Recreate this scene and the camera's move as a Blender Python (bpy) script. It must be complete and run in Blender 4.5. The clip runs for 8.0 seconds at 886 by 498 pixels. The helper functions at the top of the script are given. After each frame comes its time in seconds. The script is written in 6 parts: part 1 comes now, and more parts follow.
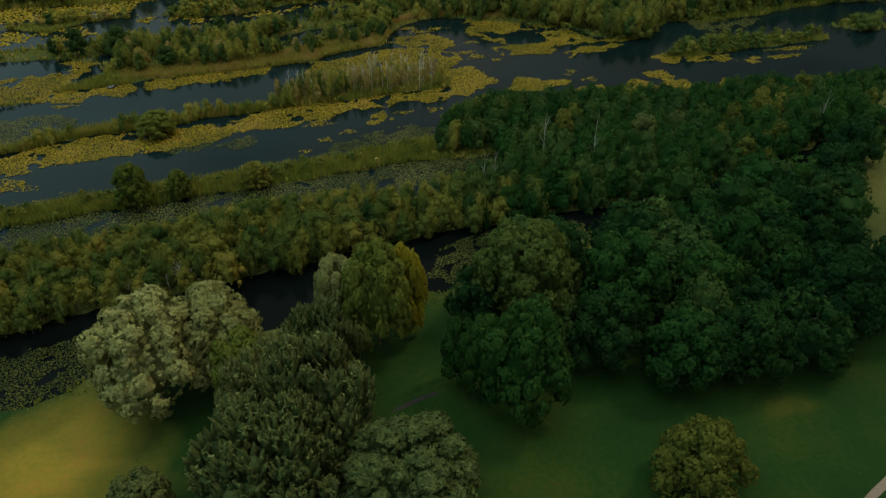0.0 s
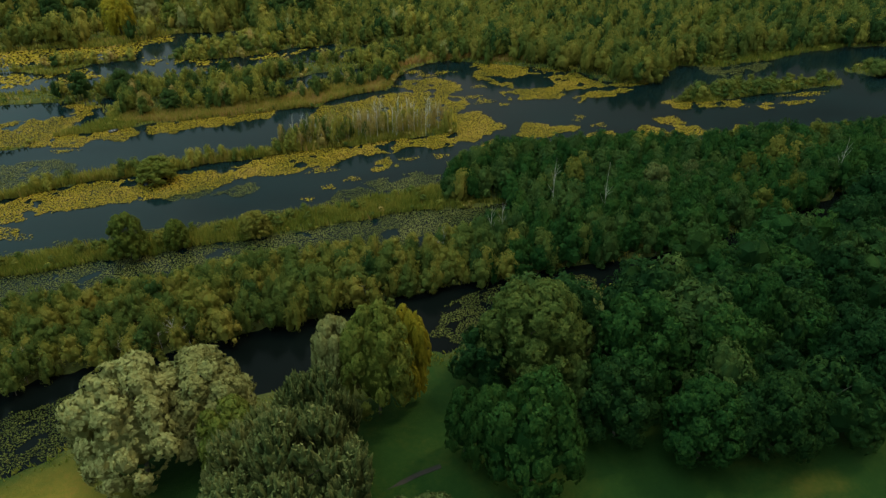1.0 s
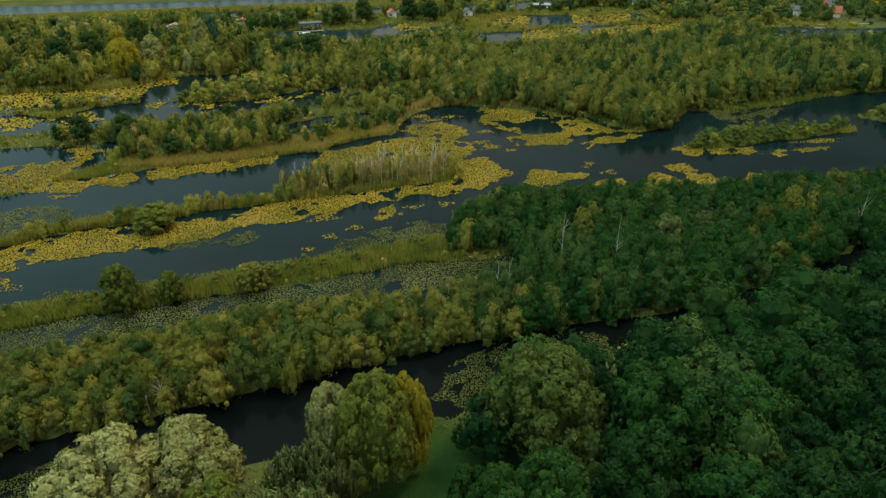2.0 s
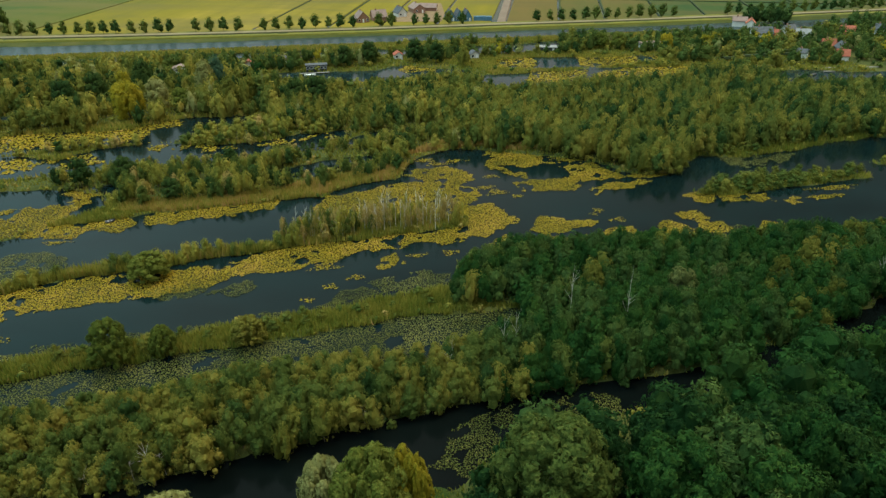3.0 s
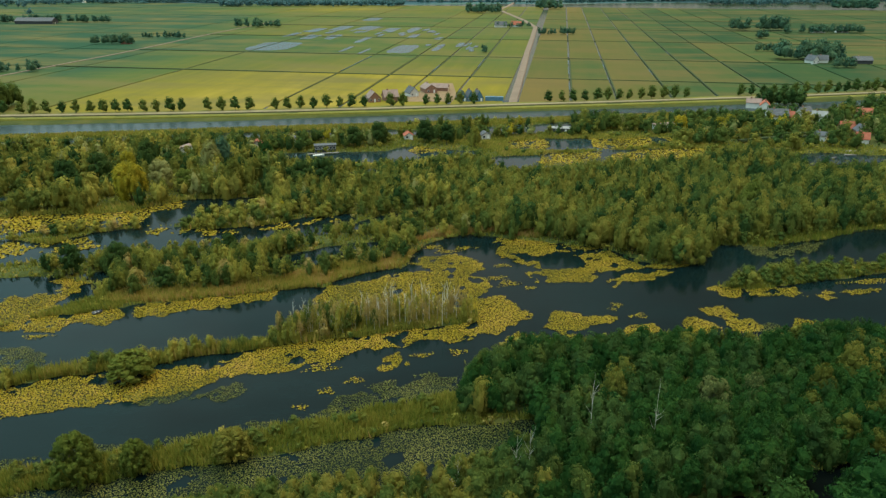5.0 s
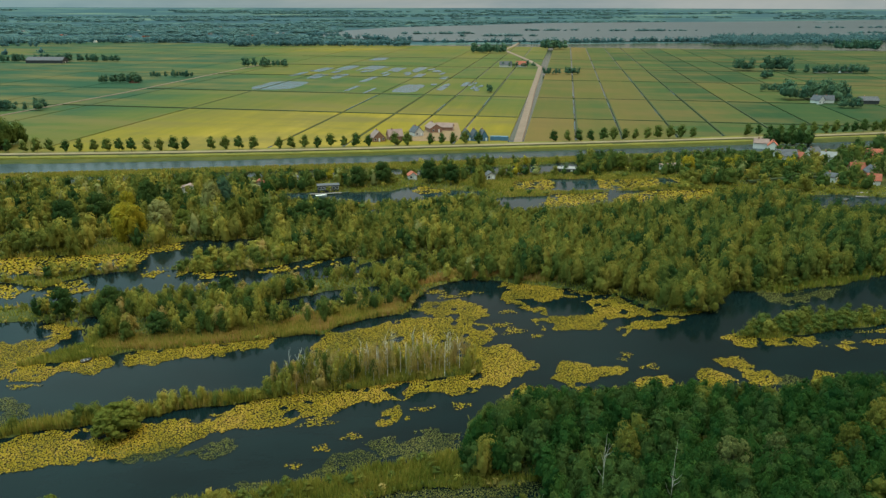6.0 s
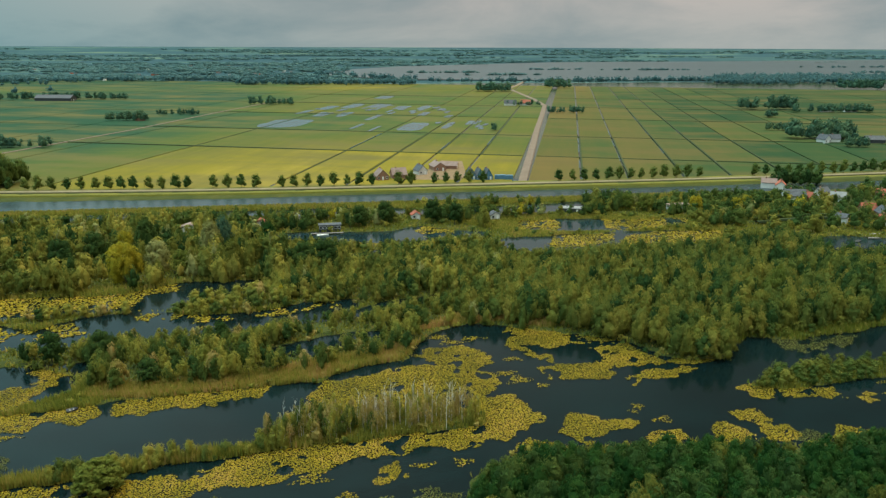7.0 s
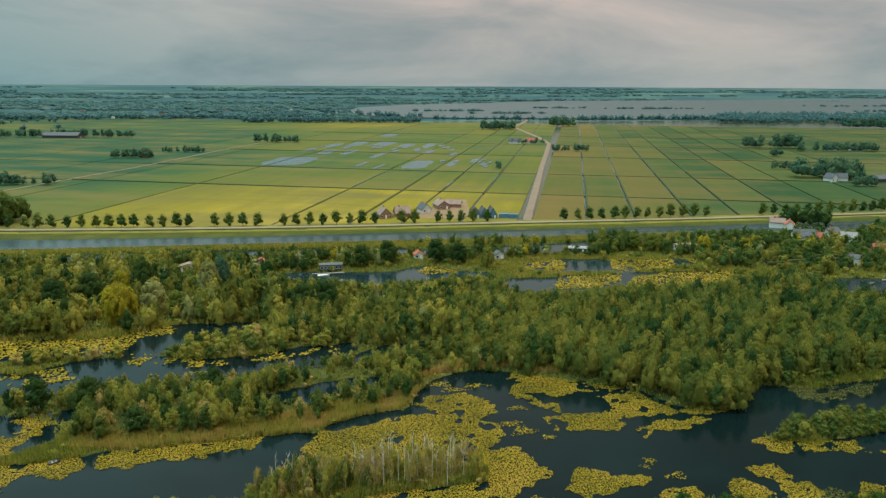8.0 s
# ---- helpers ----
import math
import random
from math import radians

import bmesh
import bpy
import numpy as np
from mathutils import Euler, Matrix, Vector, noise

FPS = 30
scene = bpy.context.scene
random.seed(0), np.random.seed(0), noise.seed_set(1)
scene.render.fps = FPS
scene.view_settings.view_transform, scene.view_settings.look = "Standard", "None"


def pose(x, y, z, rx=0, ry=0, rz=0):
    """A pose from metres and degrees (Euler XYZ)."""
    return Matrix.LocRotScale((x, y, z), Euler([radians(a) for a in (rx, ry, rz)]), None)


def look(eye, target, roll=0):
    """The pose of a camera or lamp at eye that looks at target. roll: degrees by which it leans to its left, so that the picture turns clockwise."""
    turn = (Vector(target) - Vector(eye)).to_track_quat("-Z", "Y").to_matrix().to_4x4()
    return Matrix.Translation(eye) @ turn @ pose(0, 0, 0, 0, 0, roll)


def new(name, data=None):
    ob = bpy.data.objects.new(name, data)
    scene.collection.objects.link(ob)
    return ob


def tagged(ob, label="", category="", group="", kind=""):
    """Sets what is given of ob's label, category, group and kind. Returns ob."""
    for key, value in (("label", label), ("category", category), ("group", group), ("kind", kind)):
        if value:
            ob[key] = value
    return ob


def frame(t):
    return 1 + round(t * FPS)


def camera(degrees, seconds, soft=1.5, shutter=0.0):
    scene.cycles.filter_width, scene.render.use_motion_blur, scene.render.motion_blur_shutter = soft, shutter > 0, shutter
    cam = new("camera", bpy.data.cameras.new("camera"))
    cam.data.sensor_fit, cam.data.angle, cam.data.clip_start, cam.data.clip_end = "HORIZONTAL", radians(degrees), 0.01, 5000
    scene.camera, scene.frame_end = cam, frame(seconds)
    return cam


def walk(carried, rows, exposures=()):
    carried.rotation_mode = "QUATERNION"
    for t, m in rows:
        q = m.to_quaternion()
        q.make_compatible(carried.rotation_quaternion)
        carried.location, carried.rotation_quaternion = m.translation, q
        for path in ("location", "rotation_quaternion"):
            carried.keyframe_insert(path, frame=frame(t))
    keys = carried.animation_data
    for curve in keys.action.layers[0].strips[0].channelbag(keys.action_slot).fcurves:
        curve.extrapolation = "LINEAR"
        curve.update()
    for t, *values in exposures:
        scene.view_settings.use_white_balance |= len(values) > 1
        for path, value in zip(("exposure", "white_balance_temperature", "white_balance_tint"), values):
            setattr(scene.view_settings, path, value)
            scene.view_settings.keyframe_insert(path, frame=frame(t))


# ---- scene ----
import itertools

cam = camera(63.8, 8.0, soft=1.35)
METRES, EYE, TILT, LEAN, TURN = 52.7, 80.0, 0.70, -0.32, -11.6
ROWS = [
    (0.0, 0.0, 0.0, 0.0, -0.3, -36.81, 0.4),
    (0.5, 0.0025, 0.0648, -0.0001, 0.04, -35.45, 0.39),
    (1.0, 0.0051, 0.1285, -0.0002, 0.35, -34.08, 0.4),
    (1.5, 0.0079, 0.1918, 0.0003, 0.67, -32.66, 0.39),
    (3.0, 0.0147, 0.3795, 0.0022, 1.51, -28.37, 0.35),
    (3.5, 0.0169, 0.4417, 0.0023, 1.8, -26.93, 0.31),
    (4.0, 0.0195, 0.5037, 0.0008, 2.06, -25.49, 0.29),
    (4.5, 0.0218, 0.5651, 0.0021, 2.31, -24.08, 0.28),
    (6.0, 0.0276, 0.7534, 0.0007, 3.01, -19.72, 0.22),
    (6.5, 0.0304, 0.8154, 0.0005, 3.23, -18.26, 0.19),
    (7.0, 0.032, 0.8772, 0.0007, 3.43, -16.82, 0.16),
    (7.5, 0.0351, 0.9382, -0.0, 3.64, -15.35, 0.13),
    (8.0, 0.0382, 0.9991, 0.0012, 3.85, -13.89, 0.09),
]
EXPOSURES = [(0.0, -0.76), (0.5, -0.46), (1.0, -0.25), (1.5, -0.07), (3.0, 0.10), (4.5, 0.16), (6.0, 0.20), (8.0, 0.20)]
walk(cam, [(t, pose(0, 0, EYE, TILT, LEAN, TURN) @ pose(METRES * x, METRES * y, METRES * z, 90 + pitch, roll, yaw)) for t, x, y, z, yaw, pitch, roll in ROWS], EXPOSURES)

# ---- light ----
SUN_AZ, SUN_EL = 74.0, 57.0     # degrees clockwise from +y, and up
world = bpy.data.worlds.new("sky")
scene.world = world
world.use_nodes = True
wn, wl = world.node_tree.nodes, world.node_tree.links
wn.clear()


def wnode(kind, **values):
    n = wn.new(kind)
    for key, value in values.items():
        n.inputs[key].default_value = value
    return n


sky = wn.new("ShaderNodeTexSky")
sky.sky_type, sky.sun_disc = "NISHITA", False
sky.sun_elevation, sky.sun_rotation = radians(SUN_EL), radians(SUN_AZ)
coord = wn.new("ShaderNodeTexCoord")
squash = wn.new("ShaderNodeMapping")
squash.inputs["Scale"].default_value = (1.0, 1.0, 3.8)
clouds = wnode("ShaderNodeTexNoise", Scale=1.6, Detail=6.0, Roughness=0.5, Distortion=0.6)
cover = wn.new("ShaderNodeValToRGB")
cover.color_ramp.elements[0].position, cover.color_ramp.elements[1].position = 0.16, 0.32
shade = wnode("ShaderNodeTexNoise", Scale=2.6, Detail=8.0, Roughness=0.58, Distortion=0.4)
grey = wn.new("ShaderNodeValToRGB")
grey.color_ramp.elements[0].position, grey.color_ramp.elements[1].position = 0.30, 0.60
grey.color_ramp.elements[0].color, grey.color_ramp.elements[1].color = (1.95, 2.42, 2.52, 1), (4.05, 3.75, 3.48, 1)
mixer = wn.new("ShaderNodeMix")
mixer.data_type = "RGBA"
back = wnode("ShaderNodeBackground", Strength=0.135)
wout = wn.new("ShaderNodeOutputWorld")
wl.new(coord.outputs["Generated"], squash.inputs["Vector"])
wl.new(squash.outputs["Vector"], clouds.inputs["Vector"])
wl.new(squash.outputs["Vector"], shade.inputs["Vector"])
wl.new(clouds.outputs[0], cover.inputs[0])
wl.new(shade.outputs[0], grey.inputs[0])
wl.new(cover.outputs[0], mixer.inputs[0])
wl.new(sky.outputs[0], mixer.inputs[6])
wl.new(grey.outputs[0], mixer.inputs[7])
# above the view the sky is brightened towards the zenith as added fill light
sides = wn.new("ShaderNodeSeparateXYZ")
wl.new(coord.outputs["Generated"], sides.inputs[0])


def wmap(value, a0, a1, b0, b1):
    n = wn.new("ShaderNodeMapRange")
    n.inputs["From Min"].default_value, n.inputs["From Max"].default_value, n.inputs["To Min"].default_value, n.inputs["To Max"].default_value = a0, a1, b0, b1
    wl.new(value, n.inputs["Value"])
    return n.outputs[0]


times = wn.new("ShaderNodeMath")
times.operation = "MULTIPLY"
upper = wn.new("ShaderNodeMath")
upper.operation = "MULTIPLY"
wl.new(wmap(sides.outputs[2], 0.14, 0.40, 1.0, 2.3), upper.inputs[0])
wl.new(wmap(sides.outputs[2], 0.62, 1.0, 1.0, 4.4), upper.inputs[1])
wl.new(upper.outputs[0], times.inputs[0])
# above the view, brighter west and dimmer east, set for the water's reflections
bank = wn.new("ShaderNodeMix")
bank.inputs[2].default_value = 0.86
wl.new(wmap(sides.outputs[2], 0.10, 0.24, 0.0, 1.0), bank.inputs[0])
wl.new(wmap(sides.outputs[0], -0.35, 0.5, 1.34, 0.22), bank.inputs[3])
wl.new(bank.outputs[0], times.inputs[1])
scaled = wn.new("ShaderNodeVectorMath")
scaled.operation = "SCALE"
wl.new(mixer.outputs[2], scaled.inputs[0])
wl.new(times.outputs[0], scaled.inputs["Scale"])
low_air = wn.new("ShaderNodeValToRGB")
for e, (p0, c0) in zip(low_air.color_ramp.elements, ((0.0, (0.72, 0.86, 0.88)), (1.0, (1.08, 1.03, 1.0)))):
    e.position, e.color = p0, (*c0, 1)
veil = wn.new("ShaderNodeMix")
veil.data_type, veil.blend_type = "RGBA", "MULTIPLY"
veil.inputs[0].default_value = 1.0
wl.new(wmap(sides.outputs[2], 0.0, 0.10, 0.0, 1.0), low_air.inputs[0])
wl.new(scaled.outputs[0], veil.inputs[6])
wl.new(low_air.outputs[0], veil.inputs[7])
zenith = wn.new("ShaderNodeValToRGB")
zenith.color_ramp.elements[0].color, zenith.color_ramp.elements[1].color = (1, 1, 1, 1), (0.87, 1.0, 1.0, 1)
zenith_tint = wn.new("ShaderNodeMix")
zenith_tint.data_type, zenith_tint.blend_type = "RGBA", "MULTIPLY"
zenith_tint.inputs[0].default_value = 1.0
wl.new(wmap(sides.outputs[2], 0.12, 0.35, 0.0, 1.0), zenith.inputs[0])
wl.new(veil.outputs[2], zenith_tint.inputs[6])
wl.new(zenith.outputs[0], zenith_tint.inputs[7])
# cooler air to the west, warmer cloud to the east
east_west = wn.new("ShaderNodeValToRGB")
east_west.color_ramp.elements[0].color, east_west.color_ramp.elements[1].color = (0.57, 0.82, 0.90, 1), (1.0, 0.975, 0.985, 1)
air_tint = wn.new("ShaderNodeMix")
air_tint.data_type, air_tint.blend_type = "RGBA", "MULTIPLY"
air_tint.inputs[0].default_value = 1.0
wl.new(wmap(sides.outputs[0], -0.42, 0.12, 0.0, 1.0), east_west.inputs[0])
wl.new(zenith_tint.outputs[2], air_tint.inputs[6])
wl.new(east_west.outputs[0], air_tint.inputs[7])
wl.new(air_tint.outputs[2], back.inputs[0])
wl.new(back.outputs[0], wout.inputs[0])

sun = new("sun", bpy.data.lights.new("sun", "SUN"))
sun.data.energy, sun.data.angle, sun.data.color = 2.1, radians(9.0), (1.0, 0.86, 0.55)
toward = Vector((math.sin(radians(SUN_AZ)) * math.cos(radians(SUN_EL)), math.cos(radians(SUN_AZ)) * math.cos(radians(SUN_EL)), math.sin(radians(SUN_EL))))
sun.matrix_world = look(toward * 400, (0, 0, 0))


# ---- materials ----
def material(name):
    m = bpy.data.materials.new(name)
    m.use_nodes = True
    m.node_tree.nodes.clear()
    return m, m.node_tree.nodes, m.node_tree.links


def ramp(nodes, stops):
    r = nodes.new("ShaderNodeValToRGB")
    while len(r.color_ramp.elements) < len(stops):
        r.color_ramp.elements.new(0.5)
    for e, (p, c) in zip(r.color_ramp.elements, stops):
        e.position, e.color = p, (*c, 1)
    return r


def calc(nodes, links, op, a, b):
    n = nodes.new("ShaderNodeMath")
    n.operation = op
    for i, v in enumerate((a, b)):
        if isinstance(v, (int, float)):
            n.inputs[i].default_value = v
        else:
            links.new(v, n.inputs[i])
    return n.outputs[0]


def noise_out(nodes, links, scale, detail=5.0, rough=0.6, stretch=(1, 1, 1), turn=0.0):
    c = nodes.new("ShaderNodeNewGeometry")
    mp = nodes.new("ShaderNodeMapping")
    mp.vector_type = "TEXTURE"
    mp.inputs["Scale"].default_value, mp.inputs["Rotation"].default_value = tuple(1 / s for s in stretch), (0, 0, -turn)
    n = nodes.new("ShaderNodeTexNoise")
    n.inputs["Scale"].default_value, n.inputs["Detail"].default_value, n.inputs["Roughness"].default_value = scale, detail, rough
    links.new(c.outputs["Position"], mp.inputs["Vector"])
    links.new(mp.outputs["Vector"], n.inputs["Vector"])
    return n.outputs[0]


def leafy(name, stops, translucent=0.38, spread=0.45):
    """Foliage: tone by tree and by leaf clump, part of the light passing through."""
    m, n, l = material(name)
    att = n.new("ShaderNodeAttribute")
    att.attribute_name = "tone"
    info, geo = n.new("ShaderNodeObjectInfo"), n.new("ShaderNodeNewGeometry")
    v = calc(n, l, "ADD", att.outputs["Fac"], calc(n, l, "MULTIPLY", calc(n, l, "SUBTRACT", info.outputs["Random"], 0.5), spread))
    v = calc(n, l, "ADD", v, calc(n, l, "MULTIPLY", calc(n, l, "SUBTRACT", geo.outputs["Random Per Island"], 0.5), 0.40))
    v = calc(n, l, "ADD", v, calc(n, l, "MULTIPLY", calc(n, l, "SUBTRACT", noise_out(n, l, 0.35, 4), 0.5), 0.4))
    v = calc(n, l, "ADD", v, calc(n, l, "MULTIPLY", calc(n, l, "SUBTRACT", noise_out(n, l, 4.5, 3, 0.7), 0.5), 0.8))
    r = ramp(n, stops)
    l.new(v, r.inputs[0])
    d, t, mix, o = n.new("ShaderNodeBsdfPrincipled"), n.new("ShaderNodeBsdfTranslucent"), n.new("ShaderNodeMixShader"), n.new("ShaderNodeOutputMaterial")
    d.inputs["Roughness"].default_value, d.inputs["Specular IOR Level"].default_value = 0.85, 0.08
    l.new(r.outputs[0], d.inputs["Base Color"])
    l.new(r.outputs[0], t.inputs["Color"])
    mix.inputs[0].default_value = translucent
    relief = n.new("ShaderNodeBump")
    relief.inputs["Strength"].default_value, relief.inputs["Distance"].default_value = 0.7, 0.35
    l.new(noise_out(n, l, 2.6, 3, 0.7), relief.inputs["Height"])
    l.new(relief.outputs[0], d.inputs["Normal"])
    l.new(d.outputs[0], mix.inputs[1])
    l.new(t.outputs[0], mix.inputs[2])
    l.new(mix.outputs[0], o.inputs[0])
    return m


def surface(name, stops, scale=0.5, detail=6.0, rough=0.85, bump=0.0, fine=8.0, stretch=(1, 1, 1), turn=0.0):
    """A solid surface with two scales of variation and some relief."""
    m, n, l = material(name)
    p, o = n.new("ShaderNodeBsdfPrincipled"), n.new("ShaderNodeOutputMaterial")
    big, small = noise_out(n, l, scale, detail, 0.6, stretch, turn), noise_out(n, l, scale * fine, 4, 0.6, stretch, turn)
    v = calc(n, l, "ADD", calc(n, l, "MULTIPLY", big, 0.65), calc(n, l, "MULTIPLY", small, 0.35))
    r = ramp(n, stops)
    l.new(v, r.inputs[0])
    l.new(r.outputs[0], p.inputs["Base Color"])
    p.inputs["Roughness"].default_value = rough
    p.inputs["Specular IOR Level"].default_value = 0.3
    if bump:
        b = n.new("ShaderNodeBump")
        b.inputs["Strength"].default_value, b.inputs["Distance"].default_value = bump, 0.3
        l.new(small, b.inputs["Height"])
        l.new(b.outputs[0], p.inputs["Normal"])
    l.new(p.outputs[0], o.inputs[0])
    return m


def watery(name, deep, bump, rough, gloss=0.5):
    m, n, l = material(name)
    p, o = n.new("ShaderNodeBsdfPrincipled"), n.new("ShaderNodeOutputMaterial")
    r = ramp(n, [(0.3, deep), (0.75, tuple(c * 1.9 for c in deep))])
    l.new(noise_out(n, l, 0.035, 5, 0.6, (1, 2.2, 1)), r.inputs[0])
    l.new(r.outputs[0], p.inputs["Base Color"])
    p.inputs["Roughness"].default_value, p.inputs["IOR"].default_value, p.inputs["Specular IOR Level"].default_value = rough, 1.33, gloss
    b = n.new("ShaderNodeBump")
    b.inputs["Strength"].default_value, b.inputs["Distance"].default_value = bump, 0.04
    l.new(noise_out(n, l, 1.2, 4, 0.6, (1, 2.0, 1)), b.inputs["Height"])
    l.new(b.outputs[0], p.inputs["Normal"])
    l.new(p.outputs[0], o.inputs[0])
    return m


LEAF_GREEN = leafy("leaf_green", [(0.0, (0.055, 0.092, 0.021)), (0.5, (0.102, 0.138, 0.030)), (1.0, (0.168, 0.182, 0.040))], 0.46)
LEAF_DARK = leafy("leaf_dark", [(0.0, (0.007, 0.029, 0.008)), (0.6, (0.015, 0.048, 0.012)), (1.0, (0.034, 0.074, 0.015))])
LEAF_OLIVE = leafy("leaf_olive", [(0.0, (0.170, 0.188, 0.036)), (0.45, (0.275, 0.260, 0.049)), (0.8, (0.345, 0.305, 0.058)), (1.0, (0.385, 0.320, 0.070))], 0.46)
LEAF_MOSS = leafy("leaf_moss", [(0.0, (0.104, 0.124, 0.024)), (0.5, (0.180, 0.182, 0.033)), (1.0, (0.275, 0.236, 0.049))], 0.46)
LEAF_SHADE = leafy("leaf_shade", [(0.0, (0.024, 0.058, 0.016)), (0.5, (0.043, 0.084, 0.021)), (1.0, (0.082, 0.124, 0.029))])
LEAF_BIRCH = leafy("leaf_birch", [(0.0, (0.270, 0.235, 0.062)), (0.5, (0.385, 0.300, 0.092)), (1.0, (0.455, 0.325, 0.125))], 0.46)
LEAF_YELLOW = leafy("leaf_yellow", [(0.0, (0.240, 0.225, 0.022)), (0.6, (0.410, 0.335, 0.030)), (1.0, (0.510, 0.385, 0.036))], 0.5)
LEAF_SILVER = leafy("leaf_silver", [(0.0, (0.180, 0.186, 0.062)), (0.5, (0.250, 0.248, 0.084)), (1.0, (0.305, 0.296, 0.112))], 0.25)
# distance haze is painted into the teal of the far leaves
LEAF_FAR_HAZE = leafy("leaf_far_haze", [(0.0, (0.062, 0.138, 0.150)), (0.5, (0.084, 0.168, 0.172)), (1.0, (0.112, 0.195, 0.178))], 0.5)
LEAF_DEEP = leafy("leaf_deep", [(0.0, (0.009, 0.042, 0.010)), (0.5, (0.022, 0.069, 0.014)), (1.0, (0.050, 0.104, 0.019))])
# teal added to the green here carries some haze over the fields
LEAF_SHELTER = leafy("leaf_shelter", [(0.0, (0.036, 0.094, 0.066)), (0.5, (0.060, 0.130, 0.082)), (1.0, (0.100, 0.165, 0.085))])
LEAF_LIME = leafy("leaf_lime", [(0.0, (0.085, 0.122, 0.022)), (0.5, (0.150, 0.182, 0.032)), (1.0, (0.225, 0.232, 0.045))], 0.46)
LEAF_GOLD = leafy("leaf_gold", [(0.0, (0.058, 0.074, 0.014)), (0.5, (0.105, 0.115, 0.019)), (1.0, (0.170, 0.155, 0.029))])
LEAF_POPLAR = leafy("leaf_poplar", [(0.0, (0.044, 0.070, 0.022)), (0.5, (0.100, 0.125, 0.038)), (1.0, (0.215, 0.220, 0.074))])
LILY = leafy("lily", [(0.0, (0.092, 0.080, 0.010)), (0.4, (0.205, 0.156, 0.013)), (0.75, (0.295, 0.204, 0.016)), (1.0, (0.335, 0.205, 0.044))], 0.15, 0.0)
LILY_PALE = leafy("lily_pale", [(0.0, (0.034, 0.042, 0.010)), (0.45, (0.078, 0.084, 0.019)), (1.0, (0.175, 0.160, 0.046))], 0.12, 0.0)
REED = leafy("reed", [(0.0, (0.130, 0.160, 0.024)), (0.5, (0.275, 0.255, 0.044)), (0.85, (0.400, 0.300, 0.075)), (1.0, (0.460, 0.275, 0.105))], 0.45, 0.0)
BARK = surface("bark", [(0.3, (0.05, 0.04, 0.03)), (0.7, (0.13, 0.11, 0.085))], 3.0, bump=0.4)
BARK_WHITE = surface("birch_bark", [(0.3, (0.42, 0.38, 0.33)), (0.6, (0.70, 0.67, 0.61))], 2.0, bump=0.2)
BARK_PALE = surface("bark_pale", [(0.3, (0.22, 0.19, 0.15)), (0.6, (0.48, 0.45, 0.40))], 2.0, bump=0.2)
WATER = watery("marsh_water", (0.0020, 0.0064, 0.0068), 0.10, 0.10, 0.155)
# near-black colour and low gloss stand in for mirrored trees
SHADED_WATER = watery("shaded_water", (0.0016, 0.0026, 0.0024), 0.10, 0.10, 0.055)
LAKE = watery("lake_water", (0.040, 0.052, 0.056), 0.05, 0.35, 0.08)
CANAL = watery("canal_water", (0.014, 0.026, 0.028), 0.12, 0.24, 0.24)
LAGOON = watery("lagoon_water", (0.007, 0.016, 0.018), 0.06, 0.10, 0.30)
POND = watery("pond_water", (0.016, 0.050, 0.056), 0.04, 0.14, 0.17)


def field_material(name, stops, brown):
    """Grass whose tone, dryness with sun and cloud shade painted in, is carried by the parcels, with mowing streaks
    along them.
    """
    m, n, l = material(name)
    att, info = n.new("ShaderNodeAttribute"), n.new("ShaderNodeObjectInfo")
    att.attribute_name = "tone"
    p, o = n.new("ShaderNodeBsdfPrincipled"), n.new("ShaderNodeOutputMaterial")
    v = calc(n, l, "ADD", att.outputs["Fac"], calc(n, l, "MULTIPLY", calc(n, l, "SUBTRACT", info.outputs["Random"], 0.5), 0.14))
    v = calc(n, l, "ADD", v, calc(n, l, "MULTIPLY", calc(n, l, "SUBTRACT", noise_out(n, l, 0.020, 6, 0.65, (5.0, 0.30, 1), radians(18)), 0.5), 0.40))
    v = calc(n, l, "ADD", v, calc(n, l, "MULTIPLY", calc(n, l, "SUBTRACT", noise_out(n, l, 0.010, 5, 0.6), 0.5), 0.45))
    v = calc(n, l, "ADD", v, calc(n, l, "MULTIPLY", calc(n, l, "SUBTRACT", noise_out(n, l, 0.35, 4, 0.7), 0.5), 0.15))
    r = ramp(n, stops)
    l.new(v, r.inputs[0])
    worn = n.new("ShaderNodeMix")
    worn.data_type = "RGBA"
    l.new(ramp(n, [(0.44, (0, 0, 0)), (0.64, (0.8, 0.8, 0.8))]).outputs[0], worn.inputs[0])
    l.new(noise_out(n, l, 0.014, 6, 0.65, (0.55, 1.6, 1), radians(18)), worn.inputs[0].links[0].from_node.inputs[0])
    l.new(r.outputs[0], worn.inputs[6])
    worn.inputs[7].default_value = (*brown, 1)
    l.new(worn.outputs[2], p.inputs["Base Color"])
    p.inputs["Roughness"].default_value, p.inputs["Specular IOR Level"].default_value = 0.95, 0.1
    l.new(p.outputs[0], o.inputs[0])
    return m


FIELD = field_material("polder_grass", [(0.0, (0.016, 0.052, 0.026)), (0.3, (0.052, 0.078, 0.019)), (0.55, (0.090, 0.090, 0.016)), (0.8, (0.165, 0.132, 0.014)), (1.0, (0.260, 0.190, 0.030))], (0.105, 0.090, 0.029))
FIELD_EAST = field_material("polder_grass_brown", [(0.0, (0.016, 0.044, 0.016)), (0.35, (0.036, 0.062, 0.018)), (0.65, (0.070, 0.072, 0.018)), (1.0, (0.125, 0.085, 0.026))], (0.098, 0.074, 0.025))
ROAD = surface("road_surface", [(0.3, (0.15, 0.120, 0.066)), (0.7, (0.23, 0.185, 0.105))], 0.25, rough=0.9)
